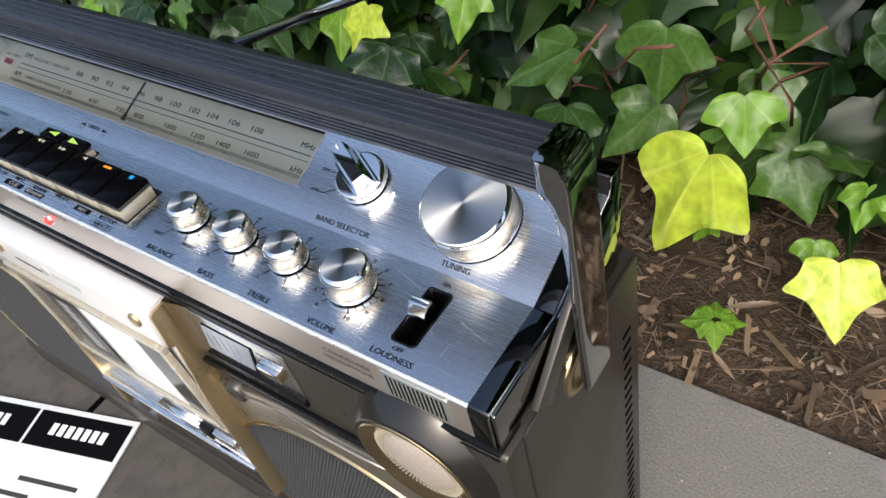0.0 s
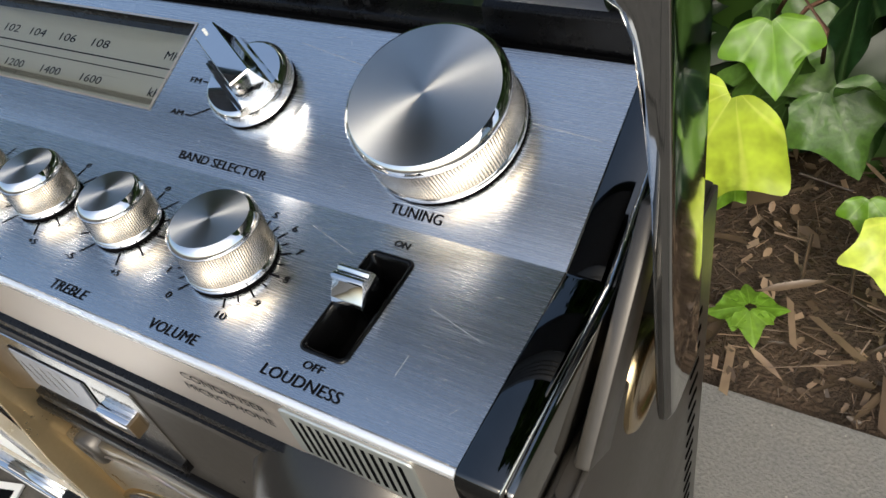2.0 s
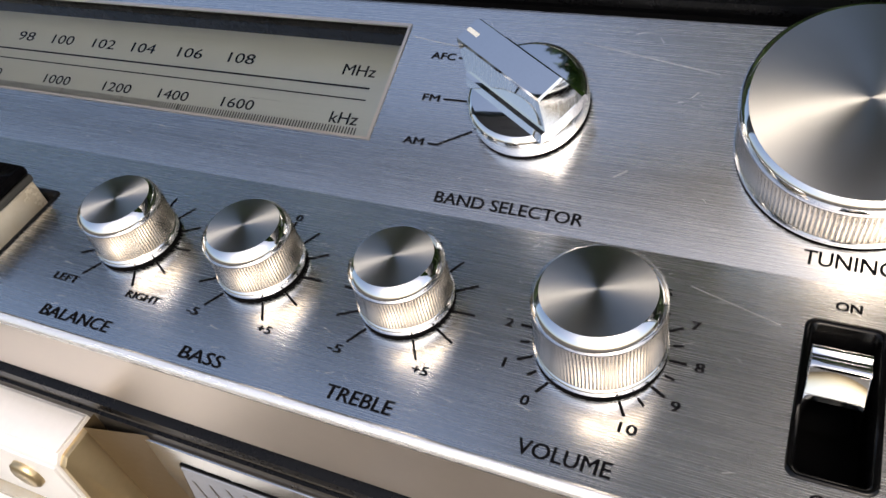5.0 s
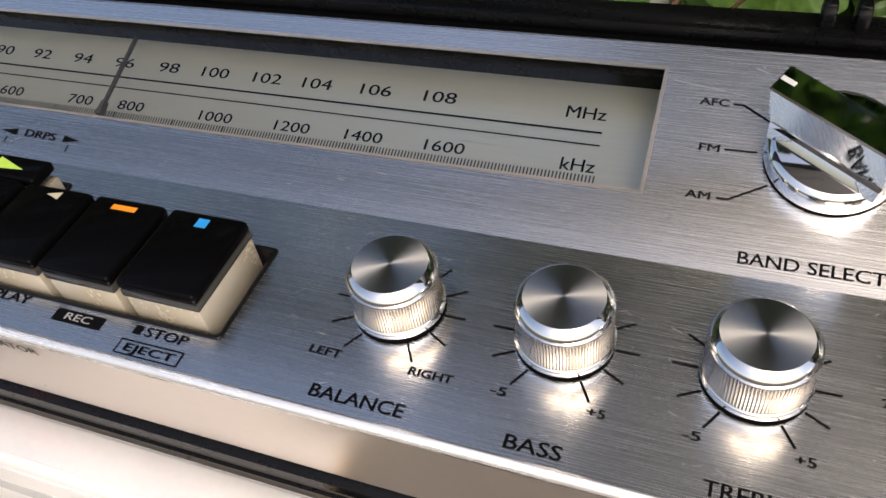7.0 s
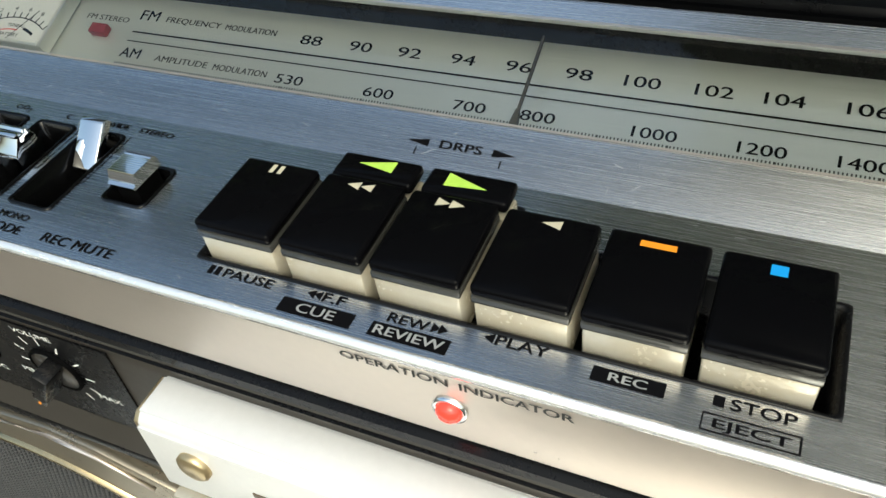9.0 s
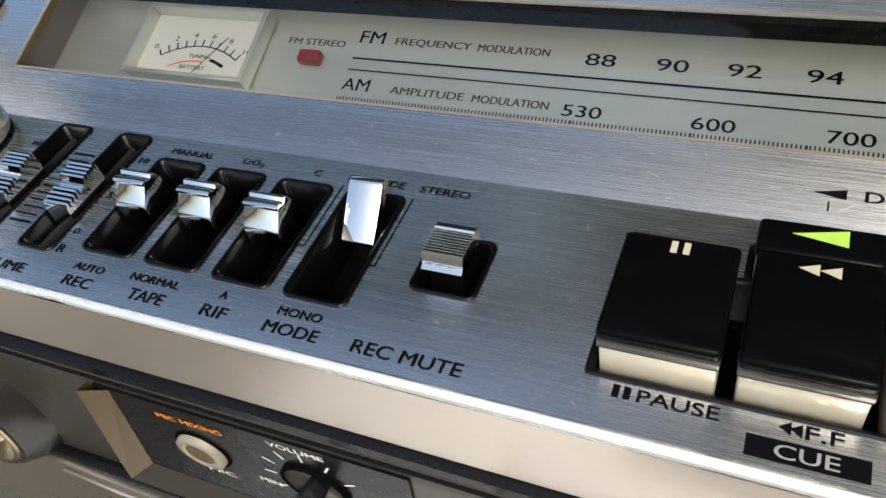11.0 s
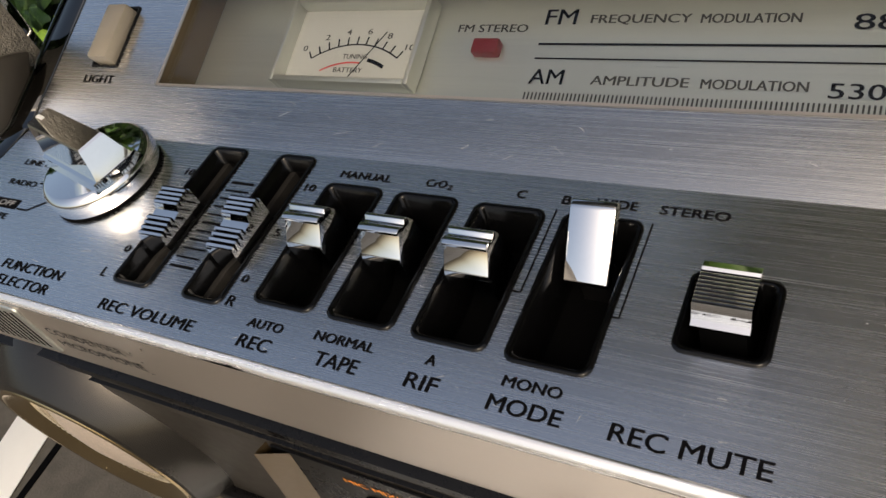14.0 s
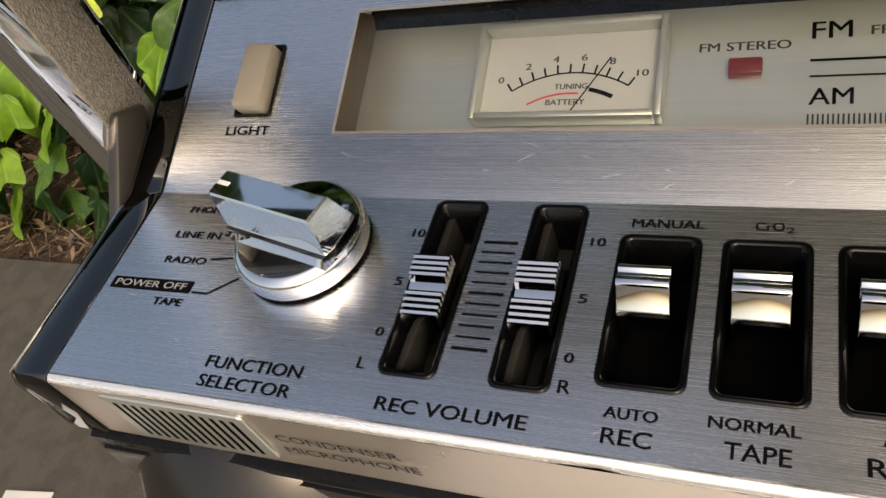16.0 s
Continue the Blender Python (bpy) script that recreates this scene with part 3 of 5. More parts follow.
for k, xc, y in (("rec", -361.8, 23.0), ("tape", -345.9, 23.1), ("rif", -330.1, 22.7), ("loud", 8.2, 22.8)):
    part("switch_lever", lever(xc, y, 7.0), CHROME, W[k], "chrome switch lever", LOWF)
b = yz([(24.6, -4.0), (25.6, -4.6), (35.2, 3.8), (33.9, 5.3), (32.6, 5.0), (24.4, -3.0)], -317.7, -310.6, 0.3)
part("switch_lever", b, CHROME, W["mode"], "chrome switch lever pushed back", LOWF)
part("lever_stem", box(-316.5, -311.5, 27, 30, -11, -4.5), BLACK, W["mode"], "", LOWF)
for k, x0, y0 in (("left", -399.4, 14.4), ("right", -381.3, 14.4)):
    sec, z = [(0, -9), (0.2, 2.0), (0.4, 3.4)], 3.4
    for i in range(4):
        sec += [(0.45 + 1.1 * i, z - 0.7), (0.6 + 1.1 * i, z + 0.2), (1.05 + 1.1 * i, z + 0.4), (1.25 + 1.1 * i, z - 0.7)]
        z += 0.2
    sec += [(5.4, 3.6), (6.6, 3.8), (6.9, 5.2)]
    z = 5.0
    for i in range(4):
        sec += [(6.95 + 1.0 * i, z - 0.6), (7.1 + 1.0 * i, z + 0.2), (7.55 + 1.0 * i, z + 0.4), (7.7 + 1.0 * i, z - 0.6)]
        z += 0.15
    sec += [(11.3, 5.2), (11.5, 2.0), (11.0, -9)]
    part("slider_cap", yz([(y + y0, q) for y, q in sec], x0, x0 + 6.4), CHROME, W[k], "ribbed chrome slider cap", LOWF)
    # black inserts darken the gaps between the chrome ribs, where shade falls
    for i in range(4):
        part("rib_groove", box(x0 - 0.03, x0 + 6.43, y0 + 1.10 + 1.1 * i, y0 + 1.46 + 1.1 * i, 2.4 + 0.2 * i, 3.62 + 0.2 * i), MATTE, W[k], "", LOWF)
        part("rib_groove", box(x0 - 0.03, x0 + 6.43, y0 + 7.60 + 1.0 * i, y0 + 7.92 + 1.0 * i, 4.2 + 0.15 * i, 5.3 + 0.15 * i), MATTE, W[k], "", LOWF)
part("button_stem", box(-295.6, -289.7, 17.6, 25.0, -10.5, 3.2), MATTE, W["mute"], "", LOWF)
sec = [(16.6, 2.6), (16.5, 3.2), (17.3, 3.6), (17.9, 5.4)] + [q for i in range(9) for q in ((18.2 + 0.62 * i, 6.0), (18.55 + 0.62 * i, 6.0), (18.65 + 0.62 * i, 5.7))] + [(24.1, 6.0), (25.3, 5.6), (25.7, 4.0), (25.6, 2.6)]
part("push_button", yz(sec, -296.3, -289.0, 0.0), CHROME, W["mute"], "chrome push button with ribbed top", LOWF)


# ---- knobs ----
def knob(name, x, y, r, h, at, teeth, label):
    m = at @ pose(x * MM, y * MM, 0)
    k = part(name, lathe([(r + 0.25, 0.0), (r + 0.25, 0.7), (r - 0.6, 0.9)], 64), MATTE, radio, label, m)
    n = teeth * 4
    ku = lambda z, g: [((r - (g if i % 4 in (0, 3) else 0)) * math.cos(2 * math.pi * i / n), (r - (g if i % 4 in (0, 3) else 0)) * math.sin(2 * math.pi * i / n), z) for i in range(n)]
    part("knurled_side", loft([ku(2.6, 0.0), ku(2.7, 0.16), ku(h - 2.6, 0.16), ku(h - 2.5, 0.0)], False, False), KNURL, k, "fluted metal side", m)
    part("chrome_skirt", lathe([(r + 0.1, 0.9), (r + 0.35, 1.4), (r + 0.35, 2.3), (r - 0.2, 2.7)], 96, False, False), CHROME, k, "", m)
    part("chrome_rim", lathe([(r - 0.1, h - 2.6), (r + 0.05, h - 2.2), (r - 0.1, h - 1.3), (r - 0.9, h - 0.35), (r - 1.5, h)], 96, False, False), CHROME, k, "", m)
    part("spun_top", lathe([(r - 1.5, h), (r * 0.6, h + 0.03), (r * 0.2, h + 0.03), (0.05, h + 0.03)], 96), SPUN, k, "spun aluminium top", m)
    return k


for x in (-119.5, -89.1, -58.8):
    knob("tone_knob", x, 21.2, 8.2, 11.6, LOWF, 96, "small round metal knob")
knob("volume_knob", -24.9, 21.1, 10.1, 13.6, LOWF, 112, "round metal volume knob")
knob("tuning_knob", 6.5, 25.0, 18.8, 14.6, UPF, 150, "large round metal tuning knob")


def selector(x, y, r, at, angle, label):
    """Chrome disc with a tall flared grip bar across it."""
    m = at @ pose(x * MM, y * MM, 0)
    k = part("selector_knob", lathe([(r - 0.1, 0), (r - 0.1, 0.8), (r - 0.8, 1.0)], 64), MATTE, radio, label, m)
    part("disc", lathe([(r - 0.2, 0.8), (r, 1.6), (r, 4.2), (r - 0.3, 5.0), (r - 1.3, 5.9), (r - 1.6, 5.95), (0.05, 5.9)], 96), CHROME, k, "chrome disc", m)
    g = m @ pose(0, 0, 0, 0, 0, angle)
    rows = []
    for z, w, e, ua, ub in ((5.6, 6.2, 2.8, -r + 0.2, r - 0.2), (7.4, 5.6, 2.8, -r + 0.5, r - 0.1), (7.9, 5.5, 2.8, -r + 0.6, r), (8.0, 4.7, 2.8, -r + 0.7, r),
                            (10.5, 3.9, 2.8, -0.87 * r, 1.05 * r), (13.9, 3.05, 2.7, -0.77 * r, 1.13 * r), (14.3, 2.75, 2.5, -0.74 * r, 1.12 * r)):
        ca, cb = min(abs(ua), (abs(ua) + math.sqrt(max(0, r * r - w * w))) / 2), min(ub, max(math.sqrt(max(0, r * r - w * w)), ub - 0.4 if z > 9 else 0))
        rows.append([(-ca, -w, z), (cb, -w, z), (ub, -e, z), (ub, e, z), (cb, w, z), (-ca, w, z), (ua, e, z), (ua, -e, z)])
    bm = loft(rows, True, True)
    bmesh.ops.recalc_face_normals(bm, faces=bm.faces[:])
    part("grip_bar", smooth(bm, 12), CHROME, k, "chrome grip bar", g)
    part("pointer_line", box(1.12 * r - 3.0, 1.12 * r - 0.2, -0.45, 0.45, 14.1, 14.4), WHITEINK, k, "", g)


selector(-424.8, 29.5, 12.9, LOWF, 166, "chrome function selector knob with a grip bar")
selector(-50.7, 25.5, 11.8, UPF, 149.5, "chrome band selector knob with a grip bar")


# ---- scales and words on the panel ----
def ticks(name, cx, cy, r0, r1, angles, w, at, parent, material=INK):
    for a in angles:
        mark(name, [line(cx + r0 * math.cos(radians(a)), cy + r0 * math.sin(radians(a)), cx + r1 * math.cos(radians(a)), cy + r1 * math.sin(radians(a)), w)], material, parent, at)


for x in (-119.5, -89.1, -58.8):
    ticks("scale_tick", x, 21.0, 8.6, 12.6, [239 - 29.8 * i for i in range(11)], 0.42, LOWF, lower)
ticks("scale_tick", -24.9, 21.1, 10.6, 13.2, [238 - 29.8 * i for i in range(11)], 0.45, LOWF, lower)
ticks("scale_tick", -24.9, 21.1, 11.0, 12.6, [223 - 29.8 * i for i in range(10)], 0.4, LOWF, lower)
for n in range(11):
    if n in (3, 4):
        continue
    a = radians(238 - 29.8 * n)
    cx, cy = -24.9 + 15.2 * math.cos(a), 21.0 + 15.2 * math.sin(a)
    hw = 1.3 if n == 10 else 0.16 if n == 1 else 0.65
    lettering(str(n), cx - hw, cx + hw, cy - 0.85, 1.7, INK, lower, LOWF)
for x in (-89.1, -58.8):
    lettering("-5", x - 9.2, x - 6.6, 7.7, 1.6, INK, lower, LOWF)
    lettering("+5", x + 6.6, x + 9.4, 7.7, 1.6, INK, lower, LOWF)
    lettering("0", x - 0.7, x + 0.7, 34.0, 1.6, INK, lower, LOWF)
for words, x0, x1, y, h in (
        ("MANUAL", -366.1, -354.9, 37.3, 1.7), ("CrO", -347.4, -343.3, 37.4, 1.7), ("2", -343.0, -341.9, 37.1, 1.1), ("C", -329.7, -328.1, 37.1, 1.7),
        ("B", -321.6, -320.2, 36.9, 1.7), ("WIDE", -316.1, -309.5, 37.1, 1.7), ("STEREO", -306.0, -295.9, 37.0, 1.7), ("AUTO", -365.3, -358.0, 3.2, 1.7),
        ("REC", -365.1, -358.4, -0.7, 2.4), ("NORMAL", -351.5, -340.3, 3.7, 1.7), ("TAPE", -349.3, -341.3, -0.4, 2.4), ("A", -331.2, -329.6, 4.0, 1.7),
        ("RIF", -332.9, -327.6, -0.1, 2.4), ("MONO", -318.7, -310.1, 3.6, 1.7), ("MODE", -319.6, -309.0, -0.3, 2.4), ("REC MUTE", -302.6, -283.5, -0.2, 2.5),
        ("REC VOLUME", -399.9, -375.7, -0.5, 2.3), ("L", -405.5, -404.2, 6.1, 2.1), ("R", -372.4, -370.6, 6.0, 2.1), ("10", -404.5, -402.1, 33.3, 1.7),
        ("5", -404.4, -403.1, 22.6, 1.7), ("0", -404.4, -403.0, 12.3, 1.7), ("10", -372.2, -369.8, 33.0, 1.7), ("5", -372.2, -370.9, 21.7, 1.7), ("0", -372.4, -371.0, 11.0, 1.7),
        ("FUNCTION", -434.1, -414.8, 2.9, 2.3), ("SELECTOR", -434.0, -415.5, -0.8, 2.3), ("TAPE", -453.2, -446.3, 14.3, 1.6), ("LINE IN", -456.9, -445.8, 30.4, 1.6),
        ("RADIO", -456.0, -446.0, 24.1, 1.6), ("PHONO", -456.8, -446.7, 37.0, 1.6), ("LEFT", -131.7, -125.7, 7.7, 1.6), ("RIGHT", -112.8, -105.0, 7.7, 1.6),
        ("BALANCE", -127.8, -110.7, -0.6, 2.5), ("BASS", -93.5, -84.5, -1.1, 2.5), ("TREBLE", -64.1, -52.0, -0.6, 2.5), ("VOLUME", -31.6, -17.8, -0.5, 2.5),
        ("ON", 7.4, 11.0, 37.1, 1.7), ("OFF", 7.0, 11.7, 3.9, 1.7), ("LOUDNESS", -0.2, 18.5, -0.3, 2.5), ("PAUSE", -257.6, -246.5, 2.8, 2.1),
        ("F.F", -235.6, -231.0, 3.1, 2.1), ("REW", -221.9, -214.2, 2.5, 2.1), ("PLAY", -202.1, -192.9, 3.5, 2.1), ("STOP", -164.2, -154.9, 2.8, 2.1), ("EJECT", -166.2, -155.3, -1.0, 1.7)):
    lettering(words, x0, x1, y, h, INK, lower, LOWF)
tri_l = lambda x, y, w, h: [(x, y + h / 2), (x + w, y), (x + w, y + h)]
tri_r = lambda x, y, w, h: [(x, y), (x + w, y + h / 2), (x, y + h)]
mark("symbol", [rect(-261.2, -260.2, 2.8, 4.9), rect(-259.6, -258.6, 2.8, 4.9)], INK, lower, LOWF)
mark("symbol", [tri_l(-239.0, 3.2, 1.6, 2.0), tri_l(-237.6, 3.2, 1.6, 2.0)], INK, lower, LOWF)
mark("symbol", [tri_r(-213.6, 2.7, 1.6, 2.0), tri_r(-212.2, 2.7, 1.6, 2.0)], INK, lower, LOWF)
mark("symbol", [tri_l(-204.3, 3.6, 1.8, 2.0)], INK, lower, LOWF)
mark("symbol", [rect(-166.8, -165.1, 2.9, 4.8)], INK, lower, LOWF)
mark("frame_line", [rect(-167.9, -153.9, -1.8, -1.55), rect(-167.9, -153.9, 1.2, 1.45), rect(-167.9, -167.7, -1.55, 1.2), rect(-154.2, -153.9, -1.55, 1.2)], INK, lower, LOWF)
for words, x0, x1, y0, y1 in (("CUE", -242.8, -227.7, -1.2, 2.1), ("REVIEW", -224.1, -209.2, -1.2, 1.9), ("REC", -185.4, -173.8, 1.7, 4.5), ("POWER OFF", -465.7, -445.9, 17.3, 20.0)):
    mark("printed_box", [rect(x0, x1, y0, y1)], INK, lower, LOWF)
    m = (x1 - x0) * (0.06 if len(words) > 5 else 0.24)
    lettering(words, x0 + m, x1 - m, y0 + 0.6, (y1 - y0) - 1.2, SILVERINK, lower, LOWF, z=0.2)
for i in range(11):
    mark("slider_tick", [line(-390.5, 11.6 + 2.12 * i, -384.5, 11.6 + 2.12 * i, 0.55 if i in (0, 5, 10) else 0.35)], INK, lower, LOWF)
marks("leader_line", [line(-328.8 + 7.0, 19.0, -321.9, 35.6, 0.25), line(-321.9, 19.0, -323.3, 19.0, 0.25), line(-306.4, 35.0, -306.4, 17.6, 0.25), line(-306.4, 17.6, -307.8, 17.6, 0.25)], INK, lower, LOWF)
marks("leader_line", [line(-445.3, 17.6, -441.7, 17.6, 0.4), line(-441.7, 17.6, -436.4, 21.5, 0.4), line(-445.1, 25.4, -438.1, 26.3, 0.4), line(-444.9, 31.5, -438.1, 31.2, 0.4)], INK, lower, LOWF)

# upper panel words
for words, x0, x1, y, h in (("BAND SELECTOR", -63.8, -34.6, 2.3, 2.4), ("TUNING", 1.7, 14.9, 2.6, 2.5), ("LIGHT", -454.4, -443.4, 13.4, 2.1), ("DRPS", -230.9, -221.4, 5.6, 2.0),
                            ("AFC", -75.2, -69.8, 34.3, 1.6), ("FM", -73.8, -70.1, 24.1, 1.6), ("AM", -74.7, -70.3, 13.9, 1.6)):
    lettering(words, x0, x1, y, h, INK, upper, UPF)
marks("leader_line", [line(-69.0, 35.0, -67.1, 35.0, 0.4), line(-67.1, 35.0, -61.9, 31.8, 0.4), line(-69.2, 24.9, -63.4, 25.0, 0.4), line(-69.2, 14.5, -67.2, 14.5, 0.4), line(-67.2, 14.5, -60.8, 18.4, 0.4)], INK, upper, UPF)
mark("symbol", [tri_l(-238.6, 5.6, 5.0, 1.8)], INK, upper, UPF)
mark("symbol", [tri_r(-219.0, 5.6, 5.0, 1.8)], INK, upper, UPF)
marks("leader_line", [line(-236.1, 3.2, -236.1, 5.0, 0.25), line(-216.7, 3.2, -216.7, 5.0, 0.25)], INK, upper, UPF)

# light button
wl = part("button_bezel", loft([[(x, y, z) for x, y in rounded(LIGHT[0] - d, LIGHT[1] + d, LIGHT[2] - d, LIGHT[3] + d, 0.6)] for d, z in ((0.1, 0.05), (0.1, 0.3), (-0.5, 0.3), (-0.8, -5))], False, True), BLACK, upper, "", UPF)
part("light_button", box(LIGHT[0] + 0.9, LIGHT[1] - 1.2, LIGHT[2] + 1.0, LIGHT[3] - 1.0, -4, 3.4, 0.7), BEIGE, wl, "beige push button", UPF)

# ---- tuning dial ----
DIALF = DIALF @ pose(0, -4.4 * MM, 0)
dial = part("dial_plate", sheet([WIN[0] - 6, WIN[1] + 6], [WIN[2] - 2, WIN[3] + 16], []), DIALALU, radio, "pale silver tuning scale behind a clear window", DIALF)
wx0, wx1, wy0, wy1 = WIN
# walls pale, left end dark brown: what they reflect is put into the colours
part("window_wall", loft([[(x, y, z) for x, y in rounded(wx0, wx1, wy0, wy1, 0.5, 2)] for z in (0.0, -0.8)] + [[(x, y, -DEPTH - 0.5) for x, y in rounded(wx0 - 3, wx1 + 3, wy0 - 2, wy1 + 8, 0.5, 2)]], False, False), METERW, radio, "", UPF)
part("window_end_wall", strips([[(wx0 + 0.1, wy0 + 0.2, -0.5), (wx0 + 0.1, wy1 - 0.2, -0.5)], [(wx0 - 2.4, wy0 - 1.4, -DEPTH - 0.2), (wx0 - 2.4, wy1 + 6, -DEPTH - 0.2)]]), BRONZE, radio, "end wall of the window, coloured dark brown for its reflection", UPF)
rim = sheet([wx0 - 0.1, wx1 + 0.1], [wy0 - 0.1, wy1 + 0.1], [(wx0 + 0.6, wx1 - 0.6, wy0 + 0.45, wy1 - 0.6)], 0.25)
part("window_rim", rim, STRIP, radio, "thin pale window rim", UPF)
pane = part("window_pane", sheet([wx0 + 0.6, wx1 - 0.6], [wy0 + 0.6, wy1 - 0.6], [], -1.4), CLEAR, radio, "clear plastic dial window", UPF)
pane.visible_shadow = False
for words, x, y, h, w in (*((str(f), x, 39.9, 3.0, 6.4 if f < 100 else 8.0) for f, x in ((88, -285.4), (90, -270.6), (92, -256.7), (94, -242.2), (96, -227.9), (98, -213.3), (100, -199.5), (102, -184.0), (104, -169.7), (106, -153.7), (108, -137.2))),
                          *((str(f), x, 27.2, 2.8, 8.2 if f < 1000 else 9.6) for f, x in ((530, -287.4), (600, -261.4), (700, -237.2), (800, -220.4), (1000, -194.8), (1200, -172.8), (1400, -153.6), (1600, -133.3))),
                          ("FM", -340.2, 41.2, 3.4, 6.4), ("AM", -340.4, 28.1, 3.2, 7.0), ("FREQUENCY", -330.8, 41.4, 1.9, 19.0), ("MODULATION", -310.1, 41.3, 1.9, 16.6),
                          ("AMPLITUDE", -327.8, 28.3, 1.9, 18.0), ("MODULATION", -307.7, 28.2, 1.9, 17.2), ("FM STEREO", -359.4, 39.5, 1.8, 15.8), ("MHz", -103.2, 39.9, 3.0, 8.8), ("kHz", -101.7, 26.9, 3.0, 7.4)):
    lettering(words, x, x + w, y, h, GREYINK if h < 2 else INK, dial, DIALF)
mark("scale_line", [rect(-340.4, -94.5, 36.6, 37.1)], INK, dial, DIALF)
mark("scale_line", [rect(-340.4, -94.3, 33.5, 33.85)], INK, dial, DIALF)
tagged(mark("scale_comb", [rect(-340.6 + 0.8 * i, -340.27 + 0.8 * i + (0.22 if i in (69, 99, 125, 150, 173, 192, 219, 243) else 0), 24.3, 26.3) for i in range(309)], GREYINK, dial, DIALF), kind="stuff")
part("fm_stereo_lamp", box(-354.0, -348.2, 33.7, 37.0, -1, 2.2, 0.4), REDP, dial, "red lamp", DIALF)
nd = part("needle", box(-219.5, -218.9, 23.2, 46.5, 5.0, 6.2, 0.15), GREYINK, dial, "dial needle", DIALF)
part("needle_foot", extrude([(-220.1, 22.0), (-218.3, 22.0), (-218.8, 26), (-219.6, 26)], 4.6, 6.4), GREYINK, nd, "", DIALF)

# meter in the dial
MX0, MX1, MY0, MY1 = -402.6, -364.9, 24.6, 45.8
mt = part("meter", box(MX0 + 1, MX1 - 1, MY0 + 1, MY1 - 1, 0.3, 1.0), METERW, dial, "tuning and battery meter", DIALF)
for x0, x1, y0, y1 in ((MX0, MX0 + 1.3, MY0, MY1), (MX1 - 1.3, MX1, MY0, MY1), (MX0 + 1.3, MX1 - 1.3, MY0, MY0 + 1.3), (MX0 + 1.3, MX1 - 1.3, MY1 - 1.3, MY1)):
    part("meter_frame", box(x0, x1, y0, y1, 0.3, 4.6, 0.3), DIALALU, mt, "", DIALF)
mc = ((MX0 + MX1) / 2 + 0.6, MY0 - 10.2)
arc = lambda r, a0, a1, w: [line(mc[0] + r * math.cos(radians(a)), mc[1] + r * math.sin(radians(a)), mc[0] + r * math.cos(radians(a + 2)), mc[1] + r * math.sin(radians(a + 2)), w) for a in np.arange(a0, a1, 2.0)]
mark("meter_arc", arc(21.4, 58, 124, 0.35), INK, mt, DIALF, 1.1)
ticks_a = [124 - 6.6 * i for i in range(11)]
marks("meter_tick", [line(mc[0] + 21.4 * math.cos(radians(a)), mc[1] + 21.4 * math.sin(radians(a)), mc[0] + 23.4 * math.cos(radians(a)), mc[1] + 23.4 * math.sin(radians(a)), 0.4) for a in ticks_a], INK, mt, DIALF, 1.15)
mark("meter_red_arc", arc(16.9, 84, 120, 0.4), REDINK, mt, DIALF, 1.1)
mark("meter_band", arc(18.0, 62, 78, 0.9), INK, mt, DIALF, 1.1)
for n, a in ((0, 125), (2, 111), (4, 98), (6, 85), (8, 72), (10, 57)):
    cx, cy = mc[0] + 25.4 * math.cos(radians(a)), mc[1] + 24.8 * math.sin(radians(a))
    lettering(str(n), cx - (1.1 if n == 10 else 0.6), cx + (1.1 if n == 10 else 0.6), cy - 0.7, 1.4, GREYINK, mt, DIALF, 1.1)
lettering("TUNING", mc[0] - 3.2, mc[0] + 3.4, mc[1] + 17.8, 1.2, GREYINK, mt, DIALF, 1.1)
lettering("BATTERY", mc[0] - 4.6, mc[0] + 3.2, mc[1] + 14.4, 1.2, GREYINK, mt, DIALF, 1.1)
mark("meter_needle", [line(-382.6, MY0 + 1.6, mc[0] + 25.0 * math.cos(radians(72)), mc[1] + 25.0 * math.sin(radians(72)), 0.3)], INK, mt, DIALF, 2.4)

# ---- tape keys ----
bez = lambda h, d, z: [(x, y, z) for x, y in rounded(h[0] - d, h[1] + d, h[2] - d, h[3] + d, 1.0)]
kw = part("key_bezel", loft([bez(KEYHOLE, 0.15, 0.02), bez(KEYHOLE, 0.1, 0.3), bez(KEYHOLE, -0.5, 0.35), bez(KEYHOLE, -1.1, -0.2), bez(KEYHOLE, -1.1, -9)], False, True), BLACK, lower, "black key surround", LOWF)
part("key_bezel", loft([bez(DRHOLE, 0.15, 0.02), bez(DRHOLE, 0.1, 0.3), bez(DRHOLE, -0.5, 0.3), bez(DRHOLE, -0.6, -9)], False, True), BLACK, lower, "", LOWF)


def key(x0, x1, y0, y1, z, cream=True):
    k = part("key", box(x0, x1, y0, y1, z - 2.6, z, 0.9, 3), GLOSSB, radio, "gloss black piano key on an ivory base" if cream else "small gloss black key", LOWF)
    if cream:
        part("key_collar", box(x0 + 0.1, x1 - 0.1, y0 + 0.05, y1 - 0.1, z - 4.3, z - 2.5, 0.3), SMOKE, k, "", LOWF)
    part("key_base", box(x0 + 0.3, x1 - 0.3, y0 + 0.2, y1 - 0.3, -6, z - 4.2, 0.7), KEYCREAM, k, "ivory plastic base", LOWF)
    return k


